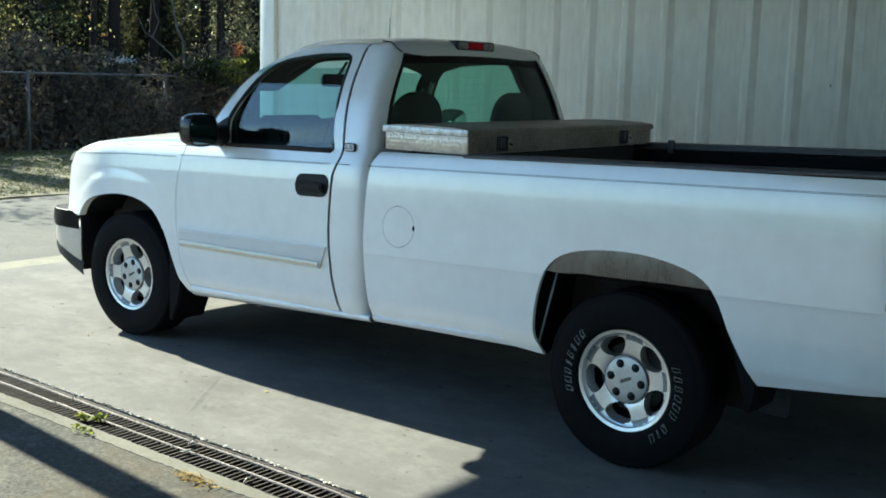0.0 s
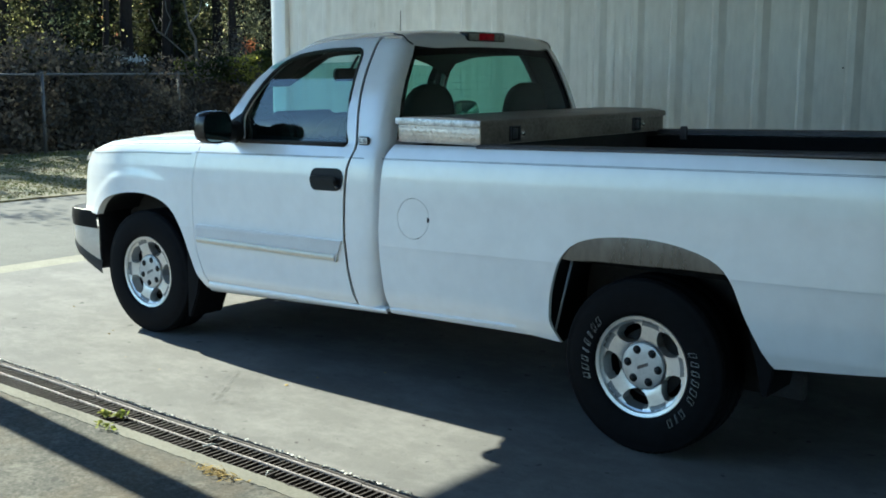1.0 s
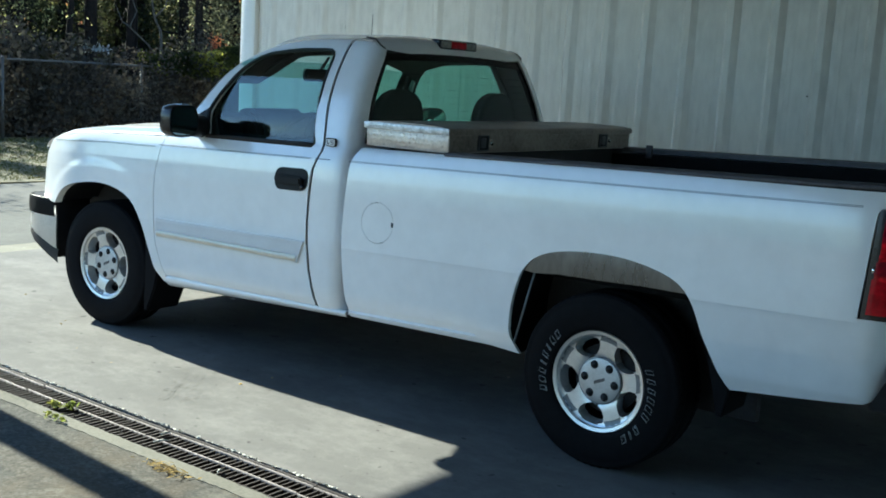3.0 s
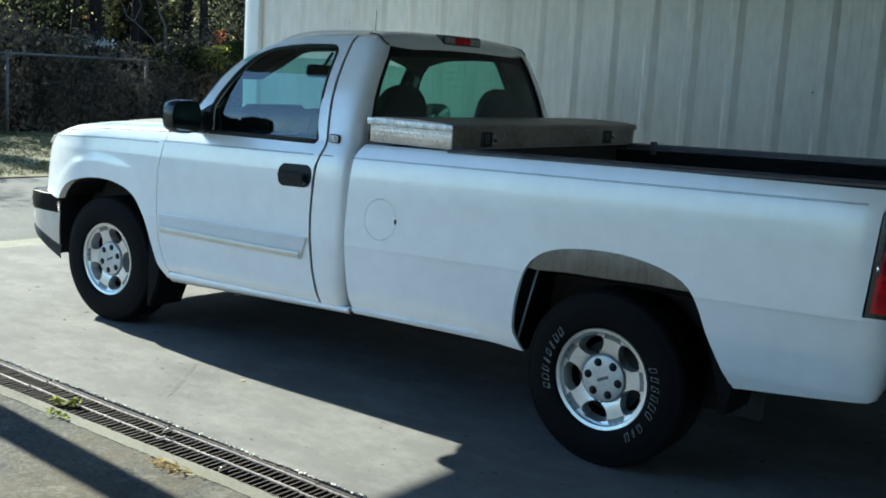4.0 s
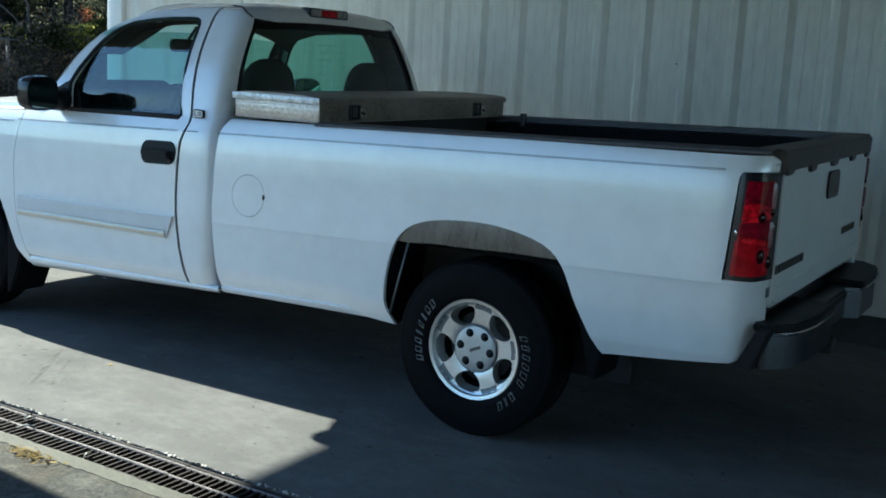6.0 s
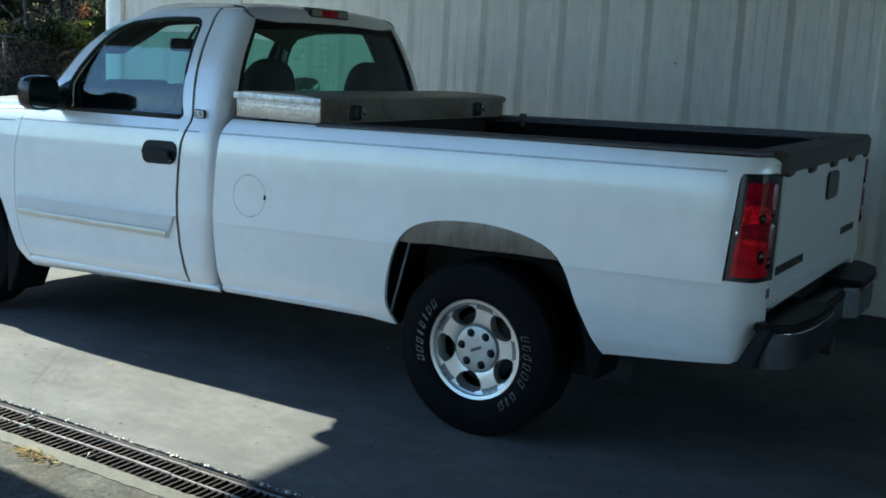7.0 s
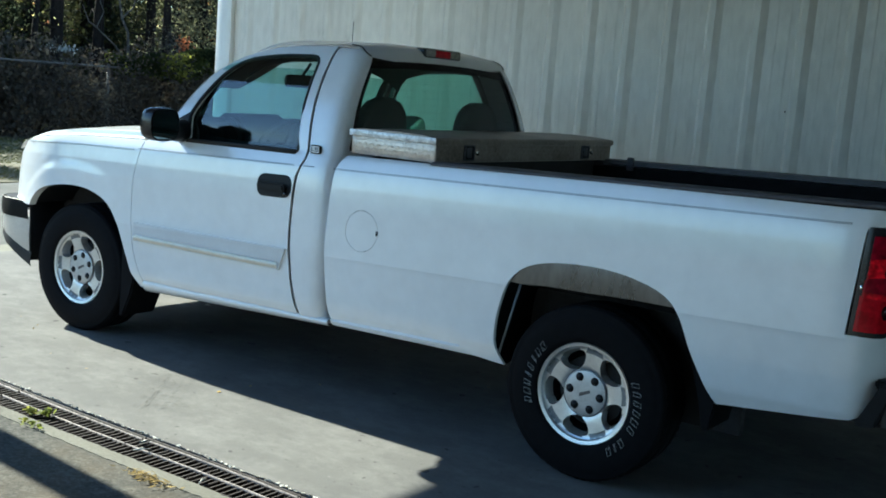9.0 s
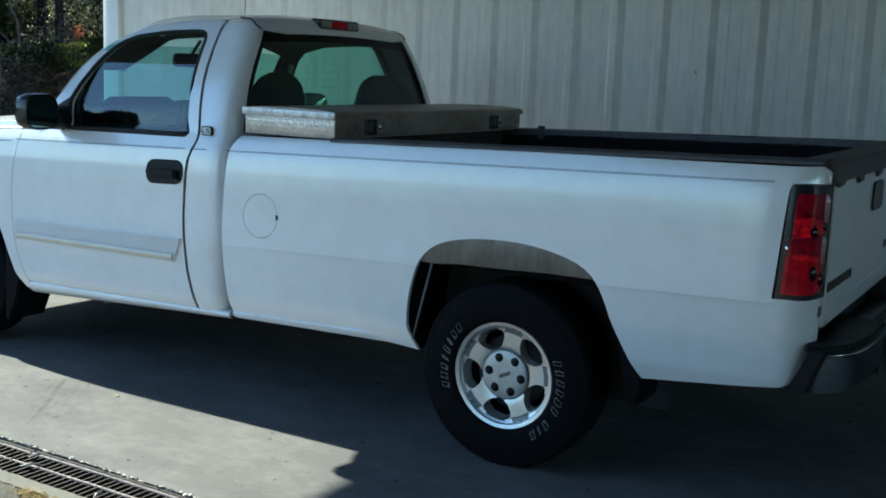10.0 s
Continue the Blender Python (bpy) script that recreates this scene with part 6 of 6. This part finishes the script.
for k in range(12):
    x, y, h, sp, ln = -24 - tr.uniform(0, 4), -6 + 3.0 * k + tr.uniform(-1, 1), tr.uniform(7, 9), tr.uniform(2.0, 3.0), tr.uniform(-0.5, 0.5)
    if not in_glade(x, y):
        tree(x, y, h, sp, 200 + k, 5200, ln, 0.20, 0.055)
for k in range(12):
    x, y, h, sp = -34 - tr.uniform(0, 6), -4 + 4.0 * k + tr.uniform(-1.5, 1.5), tr.uniform(10, 13), tr.uniform(3.0, 4.0)
    if not in_glade(x, y):
        tree(x, y, h, sp, 300 + k, 5200, 0.0, 0.12, 0.10)
for x, y, h, sp, sd, mt, cnt in ((-17.8, 13.2, 4.6, 0.95, 401, PALE_LEAVES, 3600), (-17.5, 13.6, 4.8, 1.1, 402, PALE_LEAVES, 4200), (-18.6, 6.9, 4.4, 0.8, 403, LEAVES, 2200), (-22.4, 12.35, 5.2, 0.9, 404, LEAVES, 2200),
                                 (-25.5, 14.3, 6.0, 1.2, 405, PALE_LEAVES, 3200), (-23.0, 9.6, 5.0, 0.8, 406, LEAVES, 2600), (-17.9, 7.7, 4.4, 0.9, 407, LEAVES, 2400), (-18.1, 12.3, 4.4, 0.7, 408, PALE_LEAVES, 2600)):
    tree(x, y, h, sp, sd, cnt, 0.1, 0.38, 0.033, mt, "young tree with sunlit yellow-green leaves at the wood's edge")


def evergreen(x, y, height, radius, seed, count=5200):
    """A dark evergreen: a straight trunk and a dense ragged column of small sprays."""
    r = np.random.RandomState(seed)
    t = thing("evergreen_tree", "dense dark evergreen tree standing in the shade of the woods", "tree", (x, y, -0.1), "evergreen trees")
    bm = bmesh.new()
    tube([(0, 0, 0), (0.05, 0.03, height * 0.5), (0, 0, height)], [0.22, 0.15, 0.02], 9, bm)
    for k in range(16):
        a, z = k * 2.4, 0.8 + k * height / 20
        ln = radius * (1.05 - 0.6 * z / height)
        tube([(0, 0, z), (ln * 0.6 * math.cos(a), ln * 0.6 * math.sin(a), z + 0.1), (ln * math.cos(a), ln * math.sin(a), z - 0.1)], [0.05, 0.03, 0.008], 5, bm)
    part("trunk", bm, BARK, t)
    z = height * r.power(0.9, count)
    a = r.uniform(0, 2 * math.pi, count)
    edge = radius * (1 - 0.55 * z / height) * (0.82 + 0.22 * np.sin(a * 3 + z * 2.1 + seed) + 0.16 * np.sin(z * 5.3 + a))
    rad = edge * np.sqrt(r.uniform(0.05, 1, count)) + r.normal(0, 0.06, count)
    me = leaves_mesh(np.stack([rad * np.cos(a), rad * np.sin(a), z], 1), 0.075, seed, 0.2, 0.55)
    me.materials.append(EVERGREEN)
    new("crown", me).parent = t
    return t


for x, y, h, rad, sd in ((-21.6, 10.35, 7.5, 0.62, 501), (-21.2, 11.05, 8.5, 0.80, 502), (-20.6, 8.9, 8.0, 0.55, 509), (-22.6, 13.7, 9.0, 0.70, 503), (-23.4, 14.9, 8.0, 0.42, 504), (-22.4, 17.1, 8.0, 0.55, 505),
                        (-24.5, 12.55, 8.5, 0.34, 506), (-23.0, 8.2, 8.0, 0.8, 507), (-23.5, 5.0, 8.0, 0.9, 508)):
    evergreen(x, y, h, rad, sd)

bare = thing("bare_tree", "small bare pale-barked tree with crooked limbs behind the fence", "tree", (-18.4, 11.7, -0.1))
part("trunk", tube([(0, 0, 0), (0.03, 0.02, 0.8), (0, 0.0, 1.6), (0, -0.05, 2.3), (0.02, -0.25, 2.6), (0, -0.36, 3.2), (0.05, -0.40, 4.0)], [0.05, 0.042, 0.035, 0.030, 0.025, 0.02, 0.008], 8), BARK_PALE, bare)
for limb in ([(0, 0, 1.6), (0.05, -0.45, 2.0), (0.02, -0.92, 2.35), (0, -0.72, 2.7), (0.03, -0.85, 2.9), (0, -0.92, 3.5)],
             [(0.02, -0.25, 2.6), (0.05, 0.02, 2.85), (0.03, 0.15, 3.2), (0.05, 0.12, 3.7)], [(0.02, -0.92, 2.35), (0.06, -1.15, 2.45), (0.02, -1.3, 2.8)]):
    part("limb", tube(limb, [0.024 - 0.018 * k / (len(limb) - 1) for k in range(len(limb))], 7), BARK_PALE, bare)

# very pale leaf sprays, put in for a bright spot above the fence
r = np.random.RandomState(91)
n = 170
me = leaves_mesh(np.stack([r.normal(-18.6, 0.05, n), 10.0 + r.uniform(-0.42, 0.42, n), 1.73 + r.normal(0, 0.045, n)], 1), 0.035, 92)
me.materials.append(leaf_material("bright_spot_leaves", [(0, (0.40, 0.40, 0.36)), (0.5, (0.62, 0.62, 0.58)), (0.8, (0.30, 0.30, 0.24))]))
tagged(new("leaf_spray", me), "pale leaf sprays put in for a bright spot above the fence", "leaves", kind="stuff")

# a few turned leaves beside the wall
r = np.random.RandomState(94)
me = leaves_mesh(np.stack([r.normal(-16.9, 0.06, 90), r.normal(11.95, 0.11, 90), r.normal(2.02, 0.09, 90)], 1), 0.04, 95)
me.materials.append(leaf_material("turned_leaves", [(0, (0.30, 0.10, 0.05)), (0.4, (0.46, 0.16, 0.07)), (0.8, (0.36, 0.22, 0.08))]))
tagged(new("red_spray", me), "orange-red turned leaves above the ivy", "leaves", kind="stuff")

# unseen woods added far off on the open side, a horizon for reflections
r = np.random.RandomState(77)
n = 16000
ang = r.uniform(radians(170), radians(400), n)
rad = r.normal(115, 5, n)
me = leaves_mesh(np.stack([rad * np.cos(ang), rad * np.sin(ang), r.power(0.8, n) * (4.2 + 1.2 * np.sin(ang * 9))], 1), 1.1, 78)
me.materials.append(LEAVES)
tagged(new("reflected_far_woods", me), "added line of unseen far woods that shapes the reflections", "woods", kind="stuff")

# lawn blades
r = np.random.RandomState(5)
n = 60000
gx, gy = r.uniform(-16.4, -10.3, n), r.uniform(-2, 14, n)
gz = np.zeros(n) + 0.012
me = leaves_mesh(np.stack([gx, gy, gz], 1), 0.022, 6, 0.45, 0.22)
me.materials.append(GRASS)
tagged(new("grass", me), "short dry autumn grass on the lawn", "grass", kind="stuff")

# ---- faint tyre marks on the slab ----
marks = bmesh.new()
rm = random.Random(9)
go, across = Vector((-0.602, 0.798, 0)), Vector((0.798, 0.602, 0))
for i in range(5):
    for j in range(30):
        p = Vector((-1.88, -1.60, 0.0008)) + go * (0.021 * j + 0.004 * rm.random()) + across * (0.042 * (i - 2) + 0.004 * rm.random())
        if rm.random() < 0.55:
            a, w = 0.010 + 0.006 * rm.random(), 0.0035 + 0.002 * rm.random()
            tilt = go * (0.008 if i % 2 else -0.008)
            marks.faces.new([marks.verts.new(q) for q in (p - across * a - go * w - tilt, p + across * a - go * w + tilt, p + across * a + go * w + tilt, p - across * a + go * w - tilt)])
tagged(part("tyre_marks", marks, layered_ground("rubbed_concrete", (0.1754, 0.1677, 0.1557), (0.1324, 0.1273, 0.1204), (0.2580, 0.2477, 0.2305), 0.0)), "faint tread marks rubbed into the concrete", "tyre marks", kind="stuff")

tagged(part("screw_head", bowl(-0.255, 1.992, 1.605, 0.006, 0.005, 0.006), BLACK), "small dark screw head in the steel wall", "screw")

# ---- small things by the drain ----
weed = thing("weed", "small bright green weed growing out of the drain", "weed", (-2.15, -2.06, 0), "weeds")
for cx, cy, cnt, sd in ((0.0, 0.0, 22, 1), (0.065, 0.030, 24, 2)):
    r = np.random.RandomState(sd)
    me = leaves_mesh(np.stack([cx + r.normal(0, 0.016, cnt), cy + r.normal(0, 0.012, cnt), 0.008 + abs(r.normal(0, 0.010, cnt))], 1), 0.016, sd, 0.6, 0.7)
    me.materials.append(WEED)
    tagged(new("leaf_cluster", me), kind="stuff").parent = weed
weed2 = thing("weed", "sparse pale weed in the joint beside the drain", "weed", (-2.02, -2.16, 0), "weeds")
r = np.random.RandomState(8)
me = leaves_mesh(np.stack([r.normal(0, 0.035, 30), r.normal(0, 0.012, 30), 0.008 + abs(r.normal(0, 0.008, 30))], 1), 0.012, 9, 0.7, 0.7)
me.materials.append(WEED)
tagged(new("leaf_cluster", me), kind="stuff").parent = weed2
straw = thing("dry_grass_tuft", "flattened tuft of dry straw-coloured grass on the pavement edge", "dry grass", (-1.18, -2.215, 0))
r = np.random.RandomState(12)
me = leaves_mesh(np.stack([r.normal(0, 0.06, 130), r.normal(0, 0.018, 130), 0.005 + abs(r.normal(0, 0.006, 130))], 1), 0.018, 13, 0.85, 0.16)
me.materials.append(STRAW)
tagged(new("straw_blade", me), kind="stuff").parent = straw
r = np.random.RandomState(31)
cnt = 420
fx = r.uniform(-3.6, 0.2, cnt)
fy = np.array([drain_y(DRAIN_FAR, x) for x in fx]) + np.abs(r.normal(0, 0.008, cnt)) + 0.002
me = leaves_mesh(np.stack([fx, fy, 0.002 + r.uniform(0, 0.003, cnt)], 1), 0.0075, 32, 0.85, 0.6)
me.materials.append(WHITE_BIT)
tagged(new("crumbled_edge", me), "pale crumbs and flakes along the drain's edge", "debris", kind="stuff")
r = np.random.RandomState(41)
cnt = 34
me = leaves_mesh(np.stack([r.uniform(-5.5, 0.5, cnt), r.uniform(-1.85, 1.2, cnt), np.full(cnt, 0.004)], 1), 0.010, 42, 0.95, 0.5)
me.materials.append(STRAW)
tagged(new("leaf_litter", me), "few dry leaf scraps scattered on the concrete", "debris", kind="stuff")
for x, y, a, ln in ((-1.45, -2.02, 55, 0.075), (-1.52, -1.945, 80, 0.055), (-1.02, -2.085, 110, 0.06)):
    sliver = part("dry_stalk", tube([(-ln / 2, 0, 0.004), (0, 0.004, 0.009), (ln / 2, 0, 0.003)], [0.0025, 0.0045, 0.0015], 6), WHITE_BIT)
    sliver.matrix_basis = pose(x, y, 0.0, 0, 0, a)
    tagged(sliver, "pale dry stalk lying across the drain grating", "stalk", "dry stalks on the drain")
tagged(part("paper_scrap", box(-3.455, -3.42, 0.19, 0.21, 0.001, 0.005, 0.0015), WHITE_BIT), "tiny pale scrap lying under the truck", "litter")
